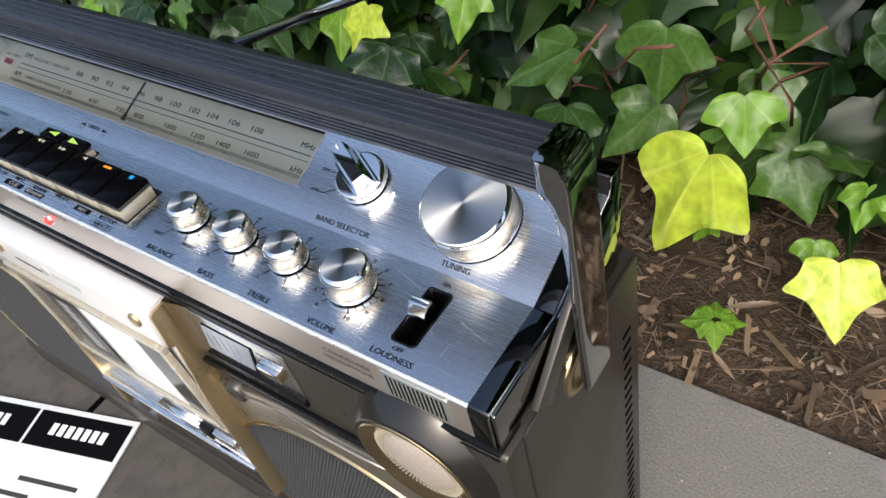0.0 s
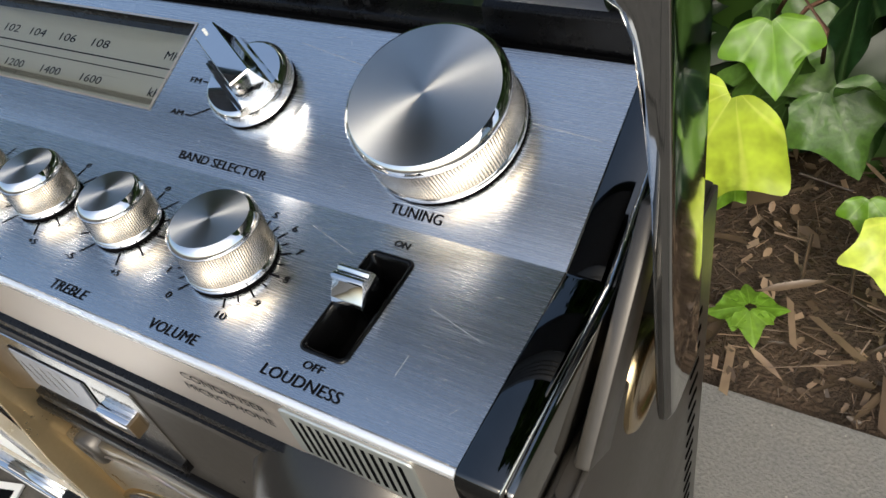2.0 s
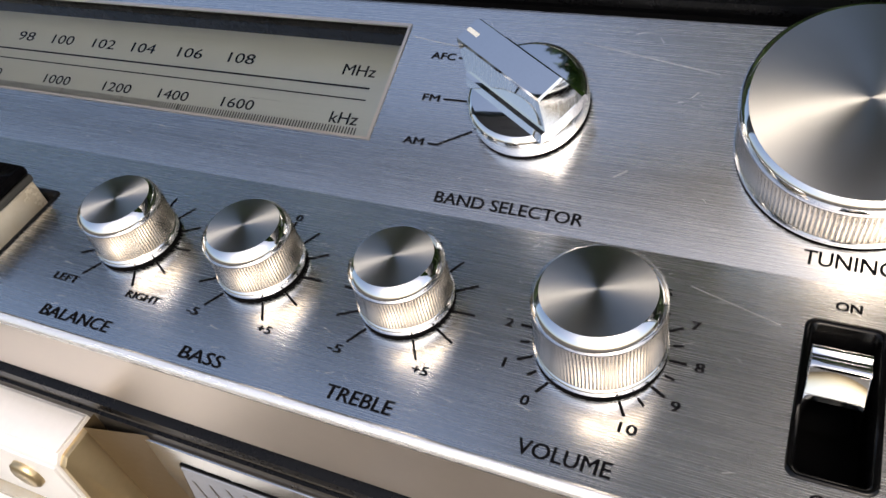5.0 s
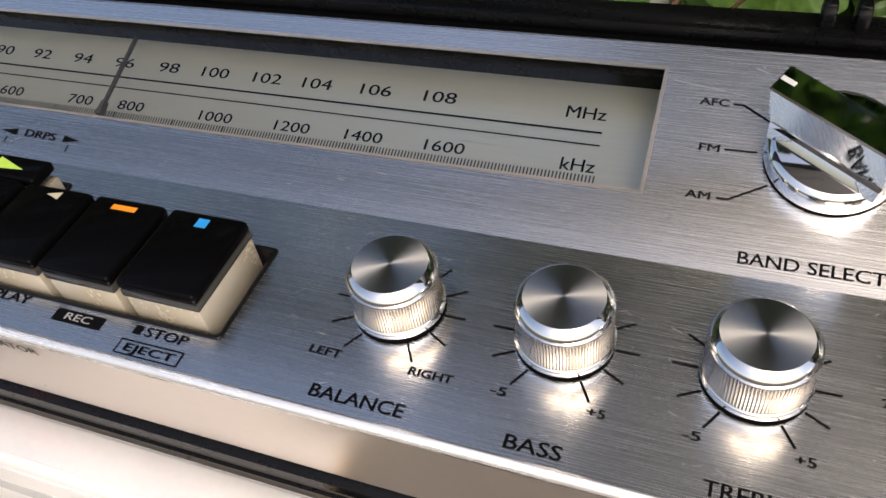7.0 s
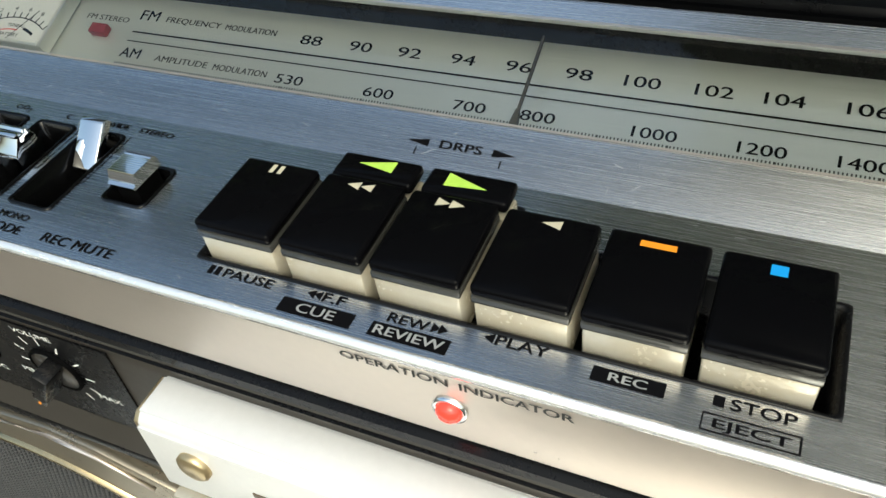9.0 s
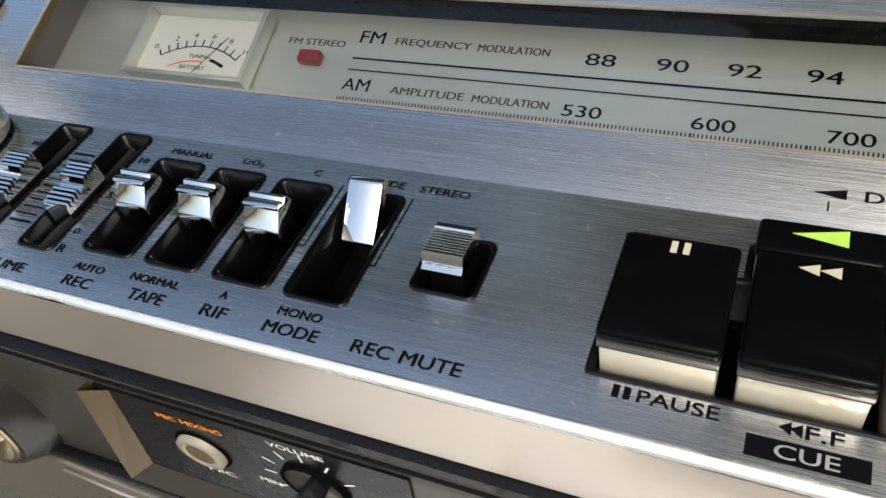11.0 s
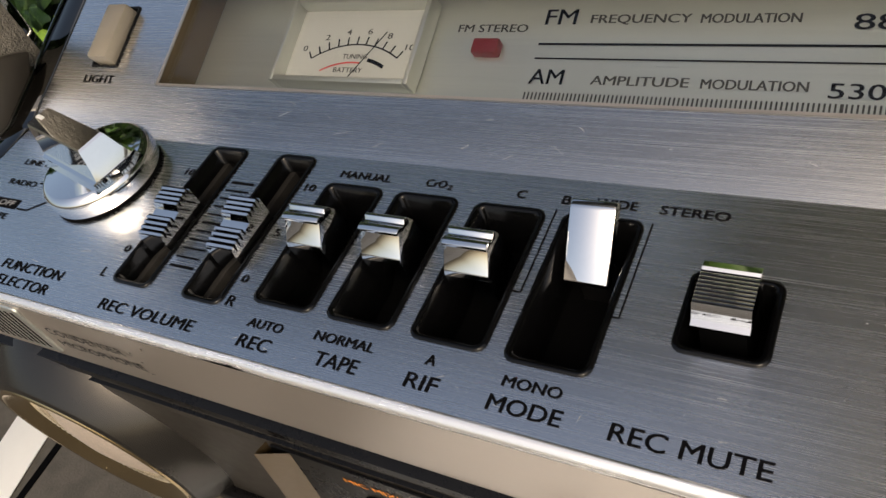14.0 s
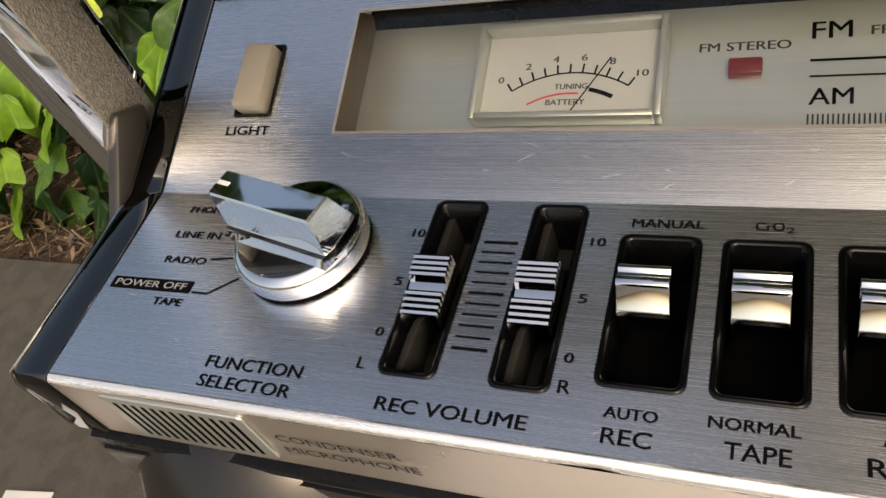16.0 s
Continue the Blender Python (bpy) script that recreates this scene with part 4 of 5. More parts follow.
KX = [(-264.5, -247.4), (-245.4, -228.4), (-226.6, -209.3), (-207.5, -190.3), (-188.7, -171.7), (-170.0, -152.6)]
TAPEKEYS = [key(a, b_, 7.4, 27.6, 8.8) for a, b_ in KX]
KD = [key(-245.8, -228.2, 28.6, 35.6, 7.8, False), key(-226.2, -208.5, 28.6, 35.6, 7.8, False)]
zk = 8.86
mid = [(a + c) / 2 for a, c in KX]
mark("symbol", [rect(mid[0] - 1.4, mid[0] - 0.45, 24.0, 26.4), rect(mid[0] + 0.45, mid[0] + 1.4, 24.0, 26.4)], CREAMINK, TAPEKEYS[0], LOWF, zk)
mark("symbol", [tri_l(mid[1] - 2.8, 24.0, 2.8, 2.2), tri_l(mid[1], 24.0, 2.8, 2.2)], CREAMINK, TAPEKEYS[1], LOWF, zk)
mark("symbol", [tri_r(mid[2] - 2.8, 24.0, 2.8, 2.2), tri_r(mid[2], 24.0, 2.8, 2.2)], CREAMINK, TAPEKEYS[2], LOWF, zk)
mark("symbol", [tri_l(mid[3] - 1.6, 24.0, 3.6, 2.2)], CREAMINK, TAPEKEYS[3], LOWF, zk)
mark("symbol", [rect(mid[4] - 3.0, mid[4] + 3.0, 24.2, 25.6)], ORANGE, TAPEKEYS[4], LOWF, zk)
mark("symbol", [rect(mid[5] - 1.3, mid[5] + 1.3, 23.6, 25.9)], BLUE, TAPEKEYS[5], LOWF, zk)
mark("symbol", [[(-241.2, 32.6), (-233.4, 31.2), (-233.4, 34.6)]], GREENINK, KD[0], LOWF, 7.86)
mark("symbol", [[(-222.0, 30.6), (-213.3, 31.4), (-222.0, 34.4)]], GREENINK, KD[1], LOWF, 7.86)

# ---- front strip prints ----
for words, x0, x1, y, h in (("OPERATION", -228.6, -207.9, -4.5, 2.0), ("INDICATOR", -205.7, -186.1, -4.5, 2.0), ("CONDENSER", -420.9, -397.4, -10.2, 2.4), ("MICROPHONE", -421.0, -395.3, -14.8, 2.4), ("CONDENSER", -22.5, 1.2, -8.6, 2.4), ("MICROPHONE", -23.5, 1.2, -13.2, 2.4)):
    lettering(words, x0, x1, y, h, GREYINK, strip, FRONTF)
for x0, x1 in ((6.0, 36.2), (-456.4, -424.3)):
    part("grille_plate", loft([[(x, y, z) for x, y in rounded(x0 - d, x1 + d, -18.5 - d, -2.6 + d, 1.2)] for d, z in ((0, 0.05), (0, 0.4), (-0.4, 0.5))], False, True), DIALALU, strip, "pale microphone grille", FRONTF)
    n = 13
    for i in range(n):
        xc = x0 + 3.0 + (x1 - x0 - 6.0) * i / (n - 1)
        part("grille_slit", box(xc - 0.45, xc + 0.45, -17.0, -4.4, 0.3, 0.56), MATTE, strip, "", FRONTF)
lb = part("lamp_socket", lathe([(3.4, 0.0), (3.3, 0.6), (2.6, 0.7), (2.4, -0.2)], 32, False, False), CHROME, strip, "", FRONTF @ pose(-208.4 * MM, -11.6 * MM, 0))
part("indicator_lamp", lathe([(2.5, 0.1), (2.3, 1.2), (1.5, 2.0), (0.1, 2.3)], 32), LED, lb, "glowing red lamp", FRONTF @ pose(-208.4 * MM, -11.6 * MM, 0))

# fine scratches worn into the panels
srnd = random.Random(5)
for at, par, x0, x1, y0, y1, n in ((LOWF, lower, -460, 40, -1, 41, 260), (UPF, upper, -460, 40, 1, 12, 110), (UPF, upper, -70, 40, 12, 47, 70)):
    out = []
    while len(out) < n:
        x, y = srnd.uniform(x0, x1), srnd.uniform(y0, y1)
        if at is LOWF and any(h[0] - 7 < x < h[1] + 7 and h[2] - 5 < y < h[3] + 5 for h in holes):
            continue
        a, q = srnd.gauss(0, 0.5), abs(srnd.gauss(0, 1.3)) + 0.25 if srnd.random() < 0.5 else srnd.uniform(0.1, 0.25)
        out.append(line(x, y, x + q * math.cos(a), min(max(y + q * math.sin(a), y0), y1), srnd.uniform(0.05, 0.10)))
    tagged(mark("scratches", out, ABRADED, par, at, 0.06), kind="stuff")
SCRATCHES = ((UPF, upper, -44.1, 41.2, -17.4, 36.6), (UPF, upper, 25.6, 30.3, 41.7, 29.0), (UPF, upper, -81.0, 39.4, -62.0, 36.5), (LOWF, lower, -14.0, 36.4, 0.2, 32.1),
             (LOWF, lower, 23.7, 25.1, 37.1, 21.3), (LOWF, lower, 25.3, 13.8, 25.2, 9.0), (LOWF, lower, -272.8, 34.2, -272.9, 35.4))
for at, par, xa, ya, xb, yb in SCRATCHES:
    mark("scratch", [line(xa, ya, xb, yb, 0.15)], ABRADED, par, at, 0.05)

# ---- cassette door ----
door = part("cassette_door", yz([(-4, -31), (-15.4, -31), (-17.2, -32.8), (-18.6, -56.5), (-14.5, -58.5), (-16.5, -140), (-16.5, -214), (-4, -214)], -279.3, -131.3, 0.8), DOORTOP, radio, "silver cassette door with gold sides", LOWF)
part("door_top", box(-279.0, -131.6, -15.2, -6.0, -31.0, -30.4, 0.2), DOORTOP, door, "satin silver top edge", LOWF)
for xa, xb in ((-281.0, -279.0), (-131.6, -129.6)):
    part("door_side", yz([(-4, -32), (-14.8, -32), (-16.6, -33.6), (-18.2, -56), (-14.6, -58), (-18.4, -100), (-19.6, -178), (-19.6, -214), (-4, -214)], xa, xb, 0.3), GOLD, door, "champagne gold side", LOWF)
DF = LOWF @ pose(0, -18.1 * MM, -44 * MM, 86.6)
WF = LOWF @ pose(0, -15.6 * MM, -96 * MM, 91.4)
part("door_face", box(-279.1, -132.1, -11, 10.5, -0.6, 0.3, 0.2), DOORTOP, door, "", DF)
tapewin = part("tape_window", box(-276, -141, -44, 36, 0.0, 2.6, 0.4), SMOKE, door, "smoky cassette window", WF)
for a, c, e, f in ((-279, -136, 32, 37), (-279, -136, -47, -43), (-279, -275, -43, 32), (-141, -136, -43, 32)):
    part("window_border", box(a, c, e, f, 0.3, 4.0, 0.6), KEYCREAM, tapewin, "cream window border", WF)
part("badge", box(-252, -222, -34, 24, 2.5, 3.0, 0.2), GUN, tapewin, "grey maker's badge", WF)
for k in range(7):
    part("badge_bar", box(-242, -232, 16 - 7 * k, 20.5 - 7 * k, 2.9, 3.2, 0.1), SILVERINK, tapewin, "", WF)
part("label_stripe", box(-214, -166, -40, 29, 2.5, 2.9, 0.2), PAPER, tapewin, "white paper tape label", WF)
part("label_line", box(-216.5, -214.8, -40, 29, 2.5, 3.1, 0.2), SILVERINK, tapewin, "", WF)
part("lower_face", yz([(-16.2, -141), (-17.6, -142), (-17.6, -174), (-16.2, -174)], -279, -132, 0.3), SATIN, door, "bright metal lower plate", LOWF)
part("pull_bar", yz([(-16, -176), (-20.6, -176.4), (-21.4, -178), (-20.6, -180), (-16, -180)], -279, -130.5, 0.4), CHROME, door, "bright chrome pull bar", LOWF)
part("tape_roller", tube([(-206, -19.5, -159), (-168, -19.5, -159)], 2.2, 16), CHROME, door, "chrome roller", LOWF)
part("roller_block", box(-167.5, -158, -21, -16.4, -164, -155, 0.5), BLACK, door, "", LOWF)
part("tape_head", box(-157, -138, -20, -16.4, -163, -156, 0.6), SATIN, door, "", LOWF)
part("foot_plate", box(-279, -132, -17.6, -16.2, -213, -182, 0.3), HOUSING, door, "dark lower panel", LOWF)
part("emblem", lathe([(3.6, 0.2), (3.6, 0.6), (0.1, 0.6)], 6), METERW, door, "grey hexagonal emblem", DF @ pose(-222 * MM, 2 * MM, 0))
part("printed_bar", box(-216, -190, -0.2, 4.2, 0.2, 0.5), METERW, door, "", DF)
part("printed_bar", box(-252, -227, -1.6, 0.0, 0.2, 0.5), BRONZE, door, "", DF)
for x in (-266.0, -144.6):
    part("door_screw", lathe([(4.2, 0.2), (4.2, 1.4), (3.4, 2.0), (0.1, 2.0)], 32), GOLD, door, "brass screw", DF @ pose(x * MM, 3.0 * MM, 0))

# ---- front face fittings ----
rb = box(17.2, 21.0, -0.36, 0.36, 3.4, 5.4, 0.0)
RIB = bpy.data.meshes.new("mesh_rib")
rb.to_mesh(RIB)
rb.free()
RIB.transform(Matrix.Scale(MM, 4))
FACE = LOWF @ pose(0, -5.5 * MM, 0, 90)
for xa, xb in ((-474, -281), (-129.5, 54)):
    part("front_rail", box(xa, xb, -81.5, -76.5, -0.5, 3.0, 1.2), BLACK, radio, "black moulded rail", FACE)
rec_l = part("mixing_panel", extrude([(-382, -74), (-300, -74), (-296, -29.5), (-372, -29.5)], 0.0, 0.5), BLACK, radio, "black microphone mixing panel", FACE)
part("panel_wall", strips([[(-386, -76, 0), (-373, -29, 0)], [(-386, -76, 3.0), (-374, -29, 3.0)], [(-375, -66, 0.6), (-367, -29.5, 0.6)]]), BRONZE, rec_l, "bronze sloping side wall", FACE)
part("panel_ledge", strips([[(-386, -76, 3.0), (-300, -76, 3.0)], [(-375, -66, 0.6), (-303, -66, 0.6)]]), GUN, rec_l, "", FACE)
JP, KP = FACE @ pose(-349.4 * MM, -45.6 * MM, 0), FACE @ pose(-320.6 * MM, -45.6 * MM, 0)
part("jack", lathe([(6.2, 0.3), (6.0, 2.0), (4.6, 2.4), (3.2, 2.0), (3.0, -1)], 40), BEIGE, rec_l, "round microphone jack", JP)
part("jack_hole", lathe([(3.6, 2.1), (3.3, 2.2), (2.2, 2.1)], 32), BRONZE, rec_l, "", JP)
part("jack_ring", lathe([(7.0, 0.3), (6.9, 0.9), (6.0, 0.9)], 40, False, False), MATTE, rec_l, "", JP)
part("mixing_knob", lathe([(7.9, 0.4), (7.9, 1.4), (7.0, 1.5)], 48, False, False), MATTE, rec_l, "black-rimmed pointer knob", KP)
part("knob_face", lathe([(7.1, 0.5), (7.1, 1.3), (0.1, 1.4)], 48), GUN, rec_l, "", KP)
part("knob_pointer", box(-7.6, 6.8, -2.3, 2.3, 1.2, 7.6, 0.6), BLACK, rec_l, "black pointer grip", KP @ pose(0, 0, 0, 0, 0, 58))
tip = part("knob_tip", box(-10.6, -7.5, -1.9, 1.9, 1.6, 7.2, 0.4), SMOKE, rec_l, "smoky clear pointer tip", KP @ pose(0, 0, 0, 0, 0, 58))
part("tip_line", box(-10.8, -9.4, -0.35, 0.35, 3.0, 7.35), ORANGE, tip, "", KP @ pose(0, 0, 0, 0, 0, 58))
marks("scale_tick", [line(-320.6 + 9.6 * math.cos(radians(a)), -45.6 + 9.6 * math.sin(radians(a)), -320.6 + 12.6 * math.cos(radians(a)), -45.6 + 12.6 * math.sin(radians(a)), 0.5) for a in range(-60, 250, 30)], WHITEINK, rec_l, FACE, 0.65)
lettering("MIC MIXING", -356.5, -339.5, -35.2, 1.9, ORANGE, rec_l, FACE, 0.65)
lettering("MIC", -352.5, -344.9, -56.4, 2.0, WHITEINK, rec_l, FACE, 0.65)
lettering("MAX", -310.4, -303.0, -53.8, 2.0, WHITEINK, rec_l, FACE, 0.65)
lettering("VOLUME", -327.5, -314.5, -32.6, 1.8, WHITEINK, rec_l, FACE, 0.65)
lettering("MIN", -336.6, -331.2, -52.5, 2.0, WHITEINK, rec_l, FACE, 0.65)
rec_r = part("counter_panel", box(-117, -53, -64, -31, 0.0, 0.8, 0.3), SATIN, radio, "silver counter panel in the front face", FACE)
part("panel_wall", strips([[(-130, -68, 0), (-128, -28.5, 0)], [(-130, -68, 3.4), (-128, -28.5, 3.4)], [(-118, -66, 0.5), (-113, -29, 0.5)]]), BRONZE, rec_r, "bronze sloping side wall", FACE)
part("panel_ledge", box(-118, -53, -69, -64, -0.3, 2.6, 0.5), BLACK, rec_r, "", FACE)
part("counter_window", extrude([(-114.5, -59.5), (-80.5, -59.5), (-75, -37.5), (-108.5, -37.5)], 0.5, 1.2), GLOSSB, rec_r, "black window edge", FACE)
cw = part("counter_glass", extrude([(-113.6, -58.6), (-82.0, -58.6), (-76.6, -38.3), (-108.2, -38.3)], 1.1, 1.5), COUNTERW, rec_r, "grey counter glass", FACE)
for k in range(5):
    part("glass_print", box(-108 + 5.0 * k, -107.4 + 5.0 * k, -55 + k, -44 + k, 1.45, 1.56), GUN, cw, "", FACE)
part("program_button", box(-72.5, -59.5, -50.5, -44, 0.6, 4.5, 0.8), CHROME, rec_r, "silver push button", FACE)
part("button_end", box(-59.6, -58.6, -50.2, -44.3, 0.6, 4.3, 0.2), BRONZE, rec_r, "", FACE)
lettering("PROGRAM", -73, -58, -40.5, 1.9, GREYINK, rec_r, FACE, 0.95)
for x, zz in ((14.5, -55.0), (-443.0, -58.0)):
    tw = FACE @ pose(x * MM, zz * MM, 0)
    t = part("tweeter", lathe([(36.0, -2), (35.4, -0.5), (29.6, 7.0), (28.4, 7.8), (27.4, 7.4)], 80, False, False), HOUSING, radio, "tweeter in a raised round housing", tw)
    part("tweeter_ring", lathe([(27.5, 7.2), (27.0, 8.2), (26.0, 8.0), (20.6, 3.8), (18.6, 3.4)], 80, False, False), BRASS, t, "brass-coloured horn ring", tw)
    part("tweeter_dome", lathe([(18.8, 3.4), (16.5, 5.0), (11, 6.6), (5, 7.4), (0.1, 7.6)], 64), MESHG, t, "pale woven mesh dome", tw)
    for i in range(72):
        part("mesh_rib", RIB, KEYCREAM, t, "", tw @ pose(0, 0, 0, 0, 0, 5 * i))
for x, s in ((-50.0, 1), (-373.0, -1)):
    wf = FACE @ pose(x * MM, -205 * MM, 0)
    out = [(s * u, v) for u, v in ((-80, -88), (106, -88), (106, 108), (60, 122), (42, 123), (24, 120), (-1, 119), (-26, 122), (-44, 119), (-80, 108))]
    w = part("woofer", extrude(out if s > 0 else out[::-1], -0.5, 3.6, 0.9), TAUPE, radio, "woofer in a champagne grey surround", wf)
    ridge = [(s * u, v, 4.2) for u, v in ((-62, 108), (-44, 115.5), (-26, 118.5), (-1, 116.0), (24, 117), (42, 120))]
    part("surround_ridge", tube(ridge, 0.6, 8), STRIP, w, "bright moulded ridge", wf)
    rr = lambda d, z: [(u, max(v, -86.0 - 0.1 * d), z) for u, v, z in ring(100.0 + d, z, 120)]
    part("woofer_ring", loft([rr(2.4, 3.4), rr(2.0, 5.0), rr(0.8, 5.2), rr(0.0, 3.8)], False, False), BRASS, w, "bright grille ring", wf)
    part("woofer_grille", loft([rr(0.4, 3.7), rr(-1.0, 3.9), rr(-13.5, 4.4)], False, True), CONE, w, "black grille", wf)
    vs, fs = [], []
    for i in range(-44, 45):
        for j in range(-33, 40):
            px, py = 2.25 * i + (1.1 if j % 2 else 0), 2.5 * j
            if math.hypot(px, py) < 98.0:
                zz, k = 4.4, len(vs)
                vs += [(px + a, py + c, zz + d) for a, c, d in ((-0.9, 0, 0), (0, -1.1, 0), (0.9, 0, 0), (0, 1.1, 0), (0, 0, 0.8))]
                fs += [(k, k + 1, k + 4), (k + 1, k + 2, k + 4), (k + 2, k + 3, k + 4), (k + 3, k, k + 4)]
    me = bpy.data.meshes.new("grille_weave")
    me.from_pydata([Vector(v) * MM for v in vs], [], fs)
    tagged(part("grille_weave", me, CONE, w, "perforated black grille", wf), kind="stuff")
part("latch_knob", lathe([(7.6, 0.2), (7.2, 4.6), (6.2, 5.6), (2.5, 5.8), (2.2, 5.0), (0.1, 4.9)], 40), GUN, radio, "dark round latch knob", FACE @ pose(-113 * MM, -95 * MM, 0))
part("front_trim", box(-477, 57, -296, -262, 0, 6, 1.5), GUN, radio, "", FACE)

# ---- booklet lying in front ----
book = part("booklet", box(-210, 0, -297, 0, 0, 2.2, 0.3), PAPER, None, "white service booklet with a black title band, lying on the paving", pose(-0.125, -0.012, 0.001, 0, 0, 17))
tagged(book, category="booklet")
BK = ATF[book]
for a, c in ((-206, -103), (-100, -4)):
    part("title_band", box(a, c, -38, -5, 2.15, 2.4), INK, book, "black title band", BK)
    for k in range(7):
        part("title_bar", box(a + 20 + 8.6 * k, a + 26 + 8.6 * k, -26, -15, 2.35, 2.5), WHITEINK, book, "", BK)
for i, (a, c) in enumerate(((-206, -130), (-80, -20), (-200, -60), (-190, -90))):
    part("text_bar", box(a, c, -54 - 14 * i, -50 - 14 * i, 2.15, 2.4), GREYINK, book, "", BK)

# thin white sheet laid in place of a patch of sunlight on the paving
sun_patch = part("sun_patch", box(-20, 20, -170, 0, 0, 0.8, 0.2), PAPER, None, "white strip standing for a sunlit patch on the dark paving", pose(-0.576, 0.040, 0.001, 0, 0, 8))
tagged(sun_patch, category="paper")

# ---- ivy ----
def leaf_shape(seed, narrow=1.0, fine=1):
    """A lobed ivy leaf 1 long, stalk at the origin, tip along +y, drooping and folded along its midrib."""
    rnd = random.Random(seed)
    lobes = [(0.0, 0.03), (0.14, -0.07), (0.36, -0.02), (0.50, 0.16), (0.62, 0.36), (0.42, 0.44), (0.30, 0.53), (0.20, 0.68), (0.09, 0.86), (0.0, 1.0)]
    right = [(x * narrow * rnd.uniform(0.92, 1.1), y + rnd.uniform(-0.02, 0.02)) for x, y in lobes]
    right[0], right[-1] = (0, 0), (0, 1.0)
    if fine > 1:
        dense = []
        ext = [right[0], *right, right[-1]]
        for i in range(1, len(ext) - 2):
            for k in range(fine):
                u = k / fine
                dense.append(tuple(0.5 * (2 * ext[i][c] + (ext[i + 1][c] - ext[i - 1][c]) * u + (2 * ext[i - 1][c] - 5 * ext[i][c] + 4 * ext[i + 1][c] - ext[i + 2][c]) * u * u + (3 * ext[i][c] - ext[i - 1][c] - 3 * ext[i + 1][c] + ext[i + 2][c]) * u ** 3) for c in (0, 1)))
        right = dense + [right[-1]]
    mids = [(0.0, i / (len(right) - 1)) for i in range(len(right))]
    cols = 4 if fine > 1 else 2
    verts, faces = [], []
    vein = lambda x, y: 0.05 * math.cos(9.5 * math.atan2(abs(x), y + 0.06)) * min(1.0, 1.6 * math.hypot(x, y))
    z = lambda x, y: 0.16 * abs(x) - 0.20 * y * y - 0.34 * x * x + vein(x, y) + 0.02 * math.sin(11 * abs(x) + 5 * y + seed)
    for s in (1, -1):
        base = len(verts)
        for (x, y), (mx, my) in zip(right, mids):
            for k in range(cols + 1):
                f = k / cols
                hx, hy = x * f, my + (y - my) * f
                verts.append((s * hx, hy, z(hx, hy)))
        for i in range(len(right) - 1):
            for k in range(cols):
                a = base + (cols + 1) * i + k
                q = (a, a + 1, a + cols + 2, a + cols + 1)
                faces.append(q if s > 0 else q[::-1])
    return verts, faces


SHAPES = [leaf_shape(i, n) for i, n in enumerate((1.0, 1.15, 0.85, 1.05))]
FINE = [leaf_shape(i, n, 4) for i, n in enumerate((1.0, 1.15, 0.85, 1.05))]
RND = random.Random(7)


def leaf_pose(x, y, z, size, up=0.5):
    """Leaf hanging outwards (towards -y) with its face to the light."""
    m = Matrix.Translation((x, y, z)) @ Euler((radians(RND.gauss(-48, 24)), radians(RND.gauss(0, 24)), radians(RND.gauss(180, 38)))).to_matrix().to_4x4()
    return m @ Matrix.Diagonal((size, size, size, 1))


def mesh_of(name, verts, faces, material):
    me = bpy.data.meshes.new(name)
    me.from_pydata(verts, [], faces)
    me.materials.append(material)
    me.polygons.foreach_set("use_smooth", [True] * len(faces))
    return me


def joined(name, poses, shapes, material):
    vs, fs, k = [], [], 0
    for i, m in enumerate(poses):
        v, f = shapes[i % len(shapes)]
        a = np.c_[np.array(v), np.ones(len(v))] @ np.array(m).T
        vs.append(a[:, :3])
        fs += [tuple(q + k for q in face) for face in f]
        k += len(v)
    return mesh_of(name, np.concatenate(vs).tolist(), fs, material)


def face_y(z):
    """Front of the hedge at a height."""
    return 0.37 + 0.04 * math.sin(4 * z) + 0.10 * max(0, z - 0.1)


hedge = empty("ivy_hedge", pose(0, 0.5, 0), "dense hedge of glossy dark green lobed ivy leaves", "ivy")
mass = []
for i in range(15000):
    z = 0.02 + 0.85 * RND.random()
    x = RND.uniform(-2.1, 1.15)
    d = RND.uniform(0.0, 0.22)
    mass.append(leaf_pose(x, face_y(z) + 0.05 + d + 0.03 * math.sin(7 * x), z, RND.uniform(0.045, 0.085)))
for i in range(17000):                      # the growth climbs higher towards one end
    x = RND.uniform(-0.1, 2.2)
    z = RND.uniform(0.6, 3.4)
    mass.append(leaf_pose(x, face_y(min(z, 0.7)) + 0.05 + RND.uniform(0, 0.25), z, RND.uniform(0.07, 0.11)))
for i in range(7000):                       # leafy growth hanging overhead
    m = Matrix.Translation((RND.uniform(-0.5, 2.2), RND.uniform(1.1, 2.4), RND.uniform(2.1, 2.7))) @ Euler((RND.gauss(0, 0.5), RND.gauss(0, 0.5), RND.uniform(0, 6.3))).to_matrix().to_4x4()
    q = RND.uniform(0.10, 0.16)
    mass.append(m @ Matrix.Diagonal((q, q, q, 1)))
ob = part("foliage", joined("foliage", mass, SHAPES, LEAFJ), LEAFJ, hedge, "mass of ivy leaves, coloured darker than the front ones")
tagged(ob, kind="stuff")
LM = [mesh_of("leaf", v, f, LEAF) for v, f in FINE]
LY = [mesh_of("leaf", v, f, LEAFY) for v, f in FINE]
LB = [mesh_of("leaf", v, f, LEAFM) for v, f in FINE]
for i in range(430):
    z = 0.04 + 0.6 * RND.random() ** 1.3
    x = RND.uniform(-1.1, 0.75)
    y = face_y(z) + RND.uniform(-0.04, 0.05) + 0.03 * math.sin(7 * x)
    part("leaf", LM[i % 4], None, hedge, "", leaf_pose(x, y, z, RND.uniform(0.034, 0.074)))
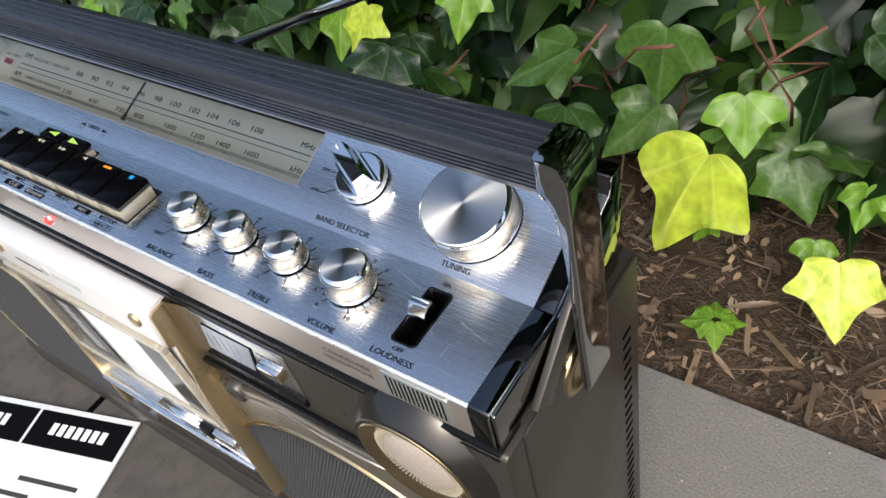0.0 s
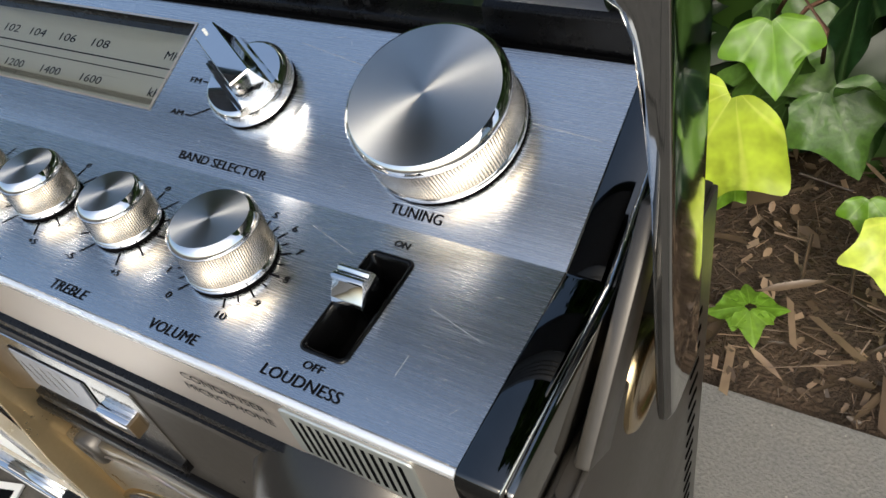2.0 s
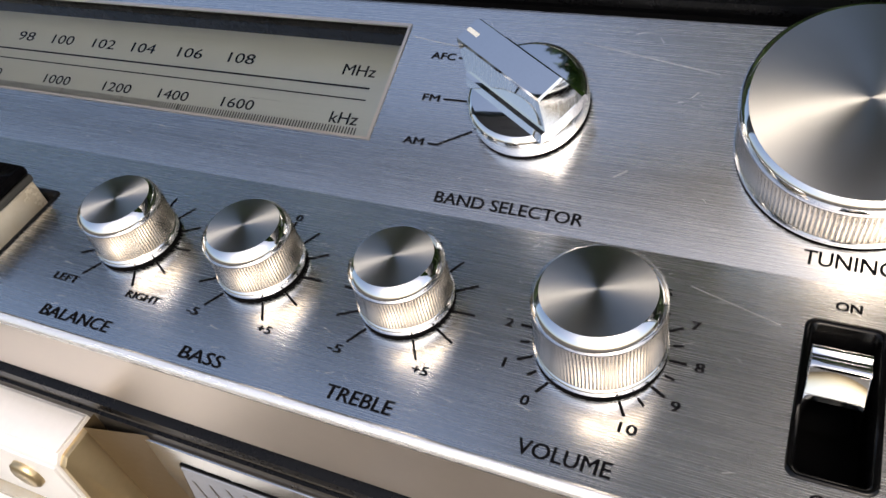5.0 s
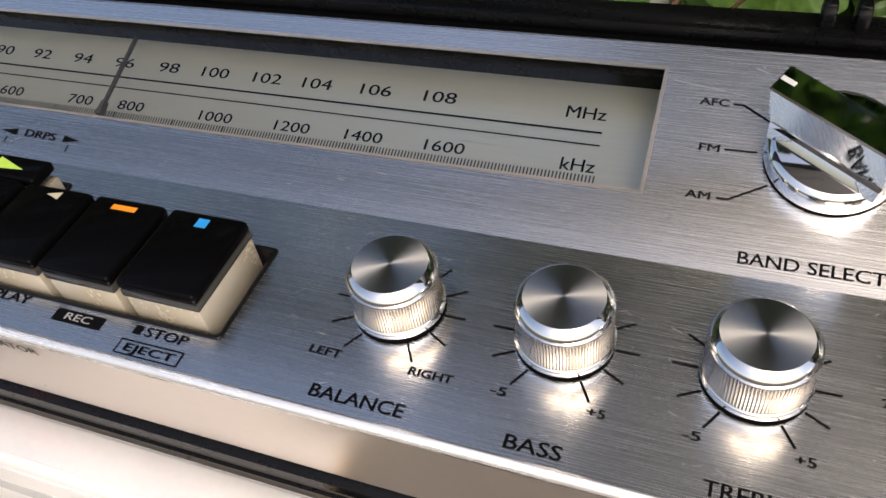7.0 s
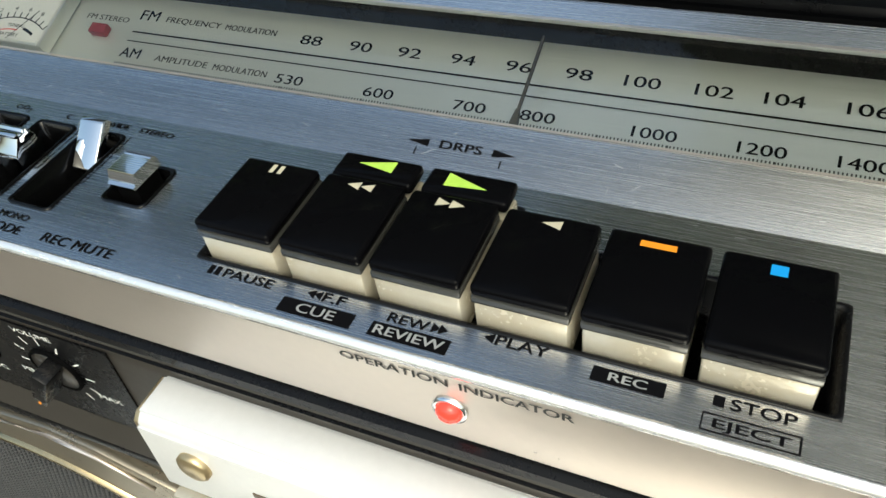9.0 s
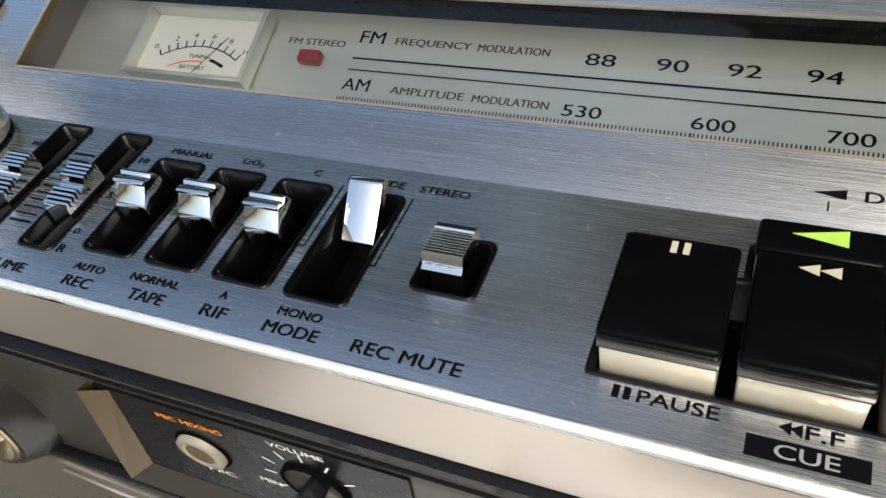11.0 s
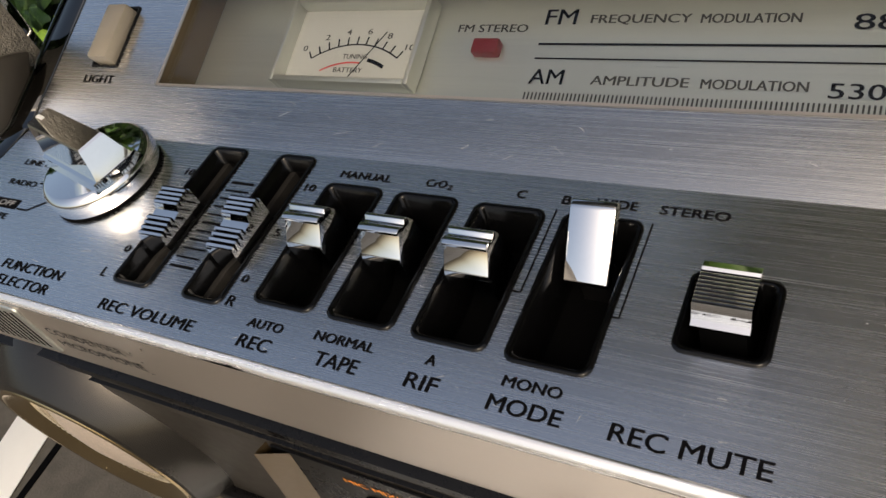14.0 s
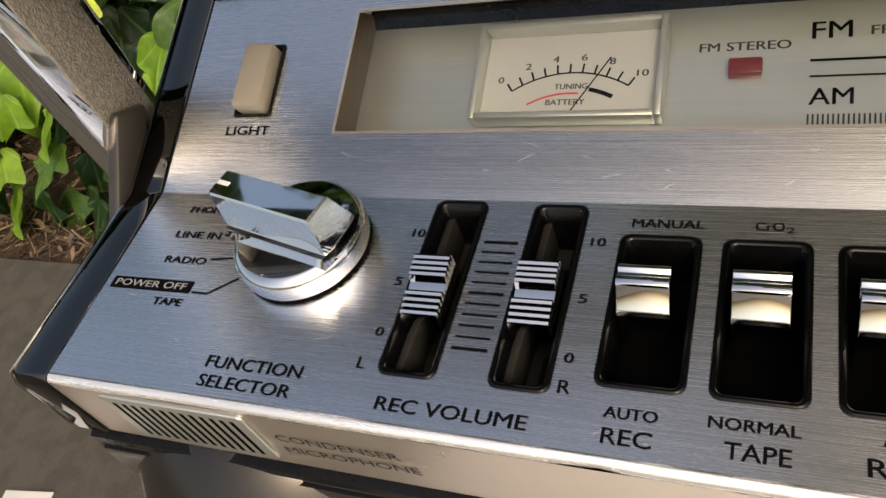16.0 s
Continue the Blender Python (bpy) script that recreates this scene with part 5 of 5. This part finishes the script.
for i, (x, y, z, size, rz, rx) in enumerate(((0.216, 0.345, 0.114, 0.090, 158, -50), (0.226, 0.385, 0.142, 0.046, 205, -42), (0.324, 0.362, 0.104, 0.034, 175, -48), (0.322, 0.322, 0.064, 0.058, 205, -35),
                                      (0.222, 0.345, 0.052, 0.026, 150, -40), (0.30, 0.345, 0.055, 0.026, 190, -40), (-0.01, 0.385, 0.20, 0.05, 190, -50), (-0.13, 0.385, 0.16, 0.055, 170, -45), (-0.165, 0.385, 0.15, 0.05, 185, -45),
                                      (0.37, 0.37, 0.09, 0.05, 170, -40), (-0.66, 0.38, 0.16, 0.07, 175, -40), (-0.76, 0.37, 0.11, 0.07, 190, -45), (-0.60, 0.38, 0.10, 0.06, 160, -40),
                                      (0.250, 0.276, 0.012, 0.024, 110, -6), (0.254, 0.272, 0.014, 0.024, 200, -8), (0.257, 0.278, 0.013, 0.020, 290, -4), (0.252, 0.280, 0.012, 0.020, 20, -4))):
    part("leaf", (LY if i in (0, 3, 7, 10) else LB)[i % 4], None, hedge, "yellow-green leaf with sunlight put into its colour" if i in (0, 3, 7, 10) else "", pose(x, y, z, rx, 6 * (i % 3) - 6, rz) @ Matrix.Diagonal((size, size, size, 1)))
for i in range(70):                         # runners spreading over the bed
    x, y, z = RND.uniform(-1.1, -0.42), RND.uniform(0.26, 0.42), RND.uniform(0.015, 0.10)
    part("leaf", (LB if i % 4 == 0 else LM)[i % 4], None, hedge, "", leaf_pose(x, y, z, RND.uniform(0.045, 0.075)))
for i in range(90):
    x, z = RND.uniform(-1.0, 0.7), RND.uniform(0.02, 0.5)
    y = face_y(z) + 0.05
    p = [Vector((x, y, z)) * 1000]
    for k in range(4):
        p.append(p[-1] + Vector((RND.uniform(-35, 35), RND.uniform(-30, 20), RND.uniform(10, 45))))
    part("stem", tube(p, 1.6, 6), TWIG, hedge, "")
# flat leaf-green sheet added behind the leaves to keep the gaps dark
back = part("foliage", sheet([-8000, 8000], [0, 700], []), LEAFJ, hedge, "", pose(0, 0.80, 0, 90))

# litter on the soil: curled dry leaves, chips and twigs
curl = [([(-0.5, 0, 0.02), (-0.2, -0.22, 0.10), (0.2, -0.2, 0.12), (0.5, 0, 0.03), (0.2, 0.2, 0.1), (-0.2, 0.2, 0.06), (0, 0, 0.0)], [(0, 1, 6), (1, 2, 6), (2, 3, 6), (3, 4, 6), (4, 5, 6), (5, 0, 6)]),
        ([(-0.5, -0.04, 0), (0.5, -0.03, 0.05), (0.5, 0.03, 0.05), (-0.5, 0.04, 0), (-0.5, 0, 0.07), (0.5, 0, 0.1)], [(0, 1, 5, 4), (4, 5, 2, 3), (0, 3, 2, 1)]),
        ([(-0.5, -0.15, 0), (0.4, -0.2, 0.02), (0.5, 0.18, 0.14), (-0.4, 0.2, 0.05)], [(0, 1, 2, 3)])]
lit = []
for _ in range(20000):
    x, y = RND.uniform(-1.2, 1.0), 0.232 + 0.5 * RND.random() ** 1.3
    s = RND.uniform(0.003, 0.011) if RND.random() < 0.88 else RND.uniform(0.012, 0.024)
    lit.append(Matrix.Translation((x, y, -0.006 + RND.uniform(0, 0.008))) @ Euler((RND.gauss(0, 0.35), RND.gauss(0, 0.35), RND.uniform(0, 6.3))).to_matrix().to_4x4() @ Matrix.Diagonal((s, s, s, 1)))
for _ in range(1500):                       # long thin twigs and strips of bark
    x, y = RND.uniform(-1.0, 0.9), 0.236 + 0.4 * RND.random() ** 1.2
    s = RND.uniform(0.018, 0.045)
    lit.append(Matrix.Translation((x, y, RND.uniform(-0.002, 0.006))) @ Euler((RND.gauss(0, 0.2), RND.gauss(0, 0.2), RND.uniform(0, 6.3))).to_matrix().to_4x4() @ Matrix.Diagonal((s, 0.3 * s, 0.3 * s, 1)))
for _ in range(240):                        # broad curled dead leaves
    x, y = RND.uniform(-1.0, 0.9), 0.245 + 0.25 * RND.random()
    s = RND.uniform(0.022, 0.038)
    lit.append(Matrix.Translation((x, y, RND.uniform(0.0, 0.008))) @ Euler((RND.gauss(0, 0.4), RND.gauss(0, 0.4), RND.uniform(0, 6.3))).to_matrix().to_4x4() @ Matrix.Diagonal((s, s, s, 1)))
tagged(part("leaf_litter", joined("leaf_litter", lit, [curl[1], curl[0], curl[1], curl[1], curl[2], curl[1]], LITTER), LITTER, None, "dry brown leaves, bark chips and twigs on soil"), category="litter", kind="stuff")

# pale chips and grit on the paving
chips = []
for _ in range(200):
    x, y = RND.uniform(-0.2, 0.9), RND.uniform(0.06, 0.22)
    s = RND.uniform(0.0004, 0.0014) if RND.random() < 0.97 else 0.0025
    chips.append(Matrix.Translation((x, y, 0.0012)) @ Euler((RND.gauss(0, 0.3), RND.gauss(0, 0.3), RND.uniform(0, 6.3))).to_matrix().to_4x4() @ Matrix.Diagonal((s, s, s * 0.6, 1)))
oct_ = ([(1, 0, 0), (0, 1, 0), (-1, 0, 0), (0, -1, 0), (0, 0, 1)], [(0, 1, 4), (1, 2, 4), (2, 3, 4), (3, 0, 4)])
GRIT = mat("pale_grit", (0.36, 0.33, 0.28), 0.8, 0.0, vary=0.3, scale=200)
tagged(part("grit", joined("grit", chips, [oct_], GRIT), GRIT, None, "pale grit and crumbs scattered on the concrete"), category="grit", kind="stuff")
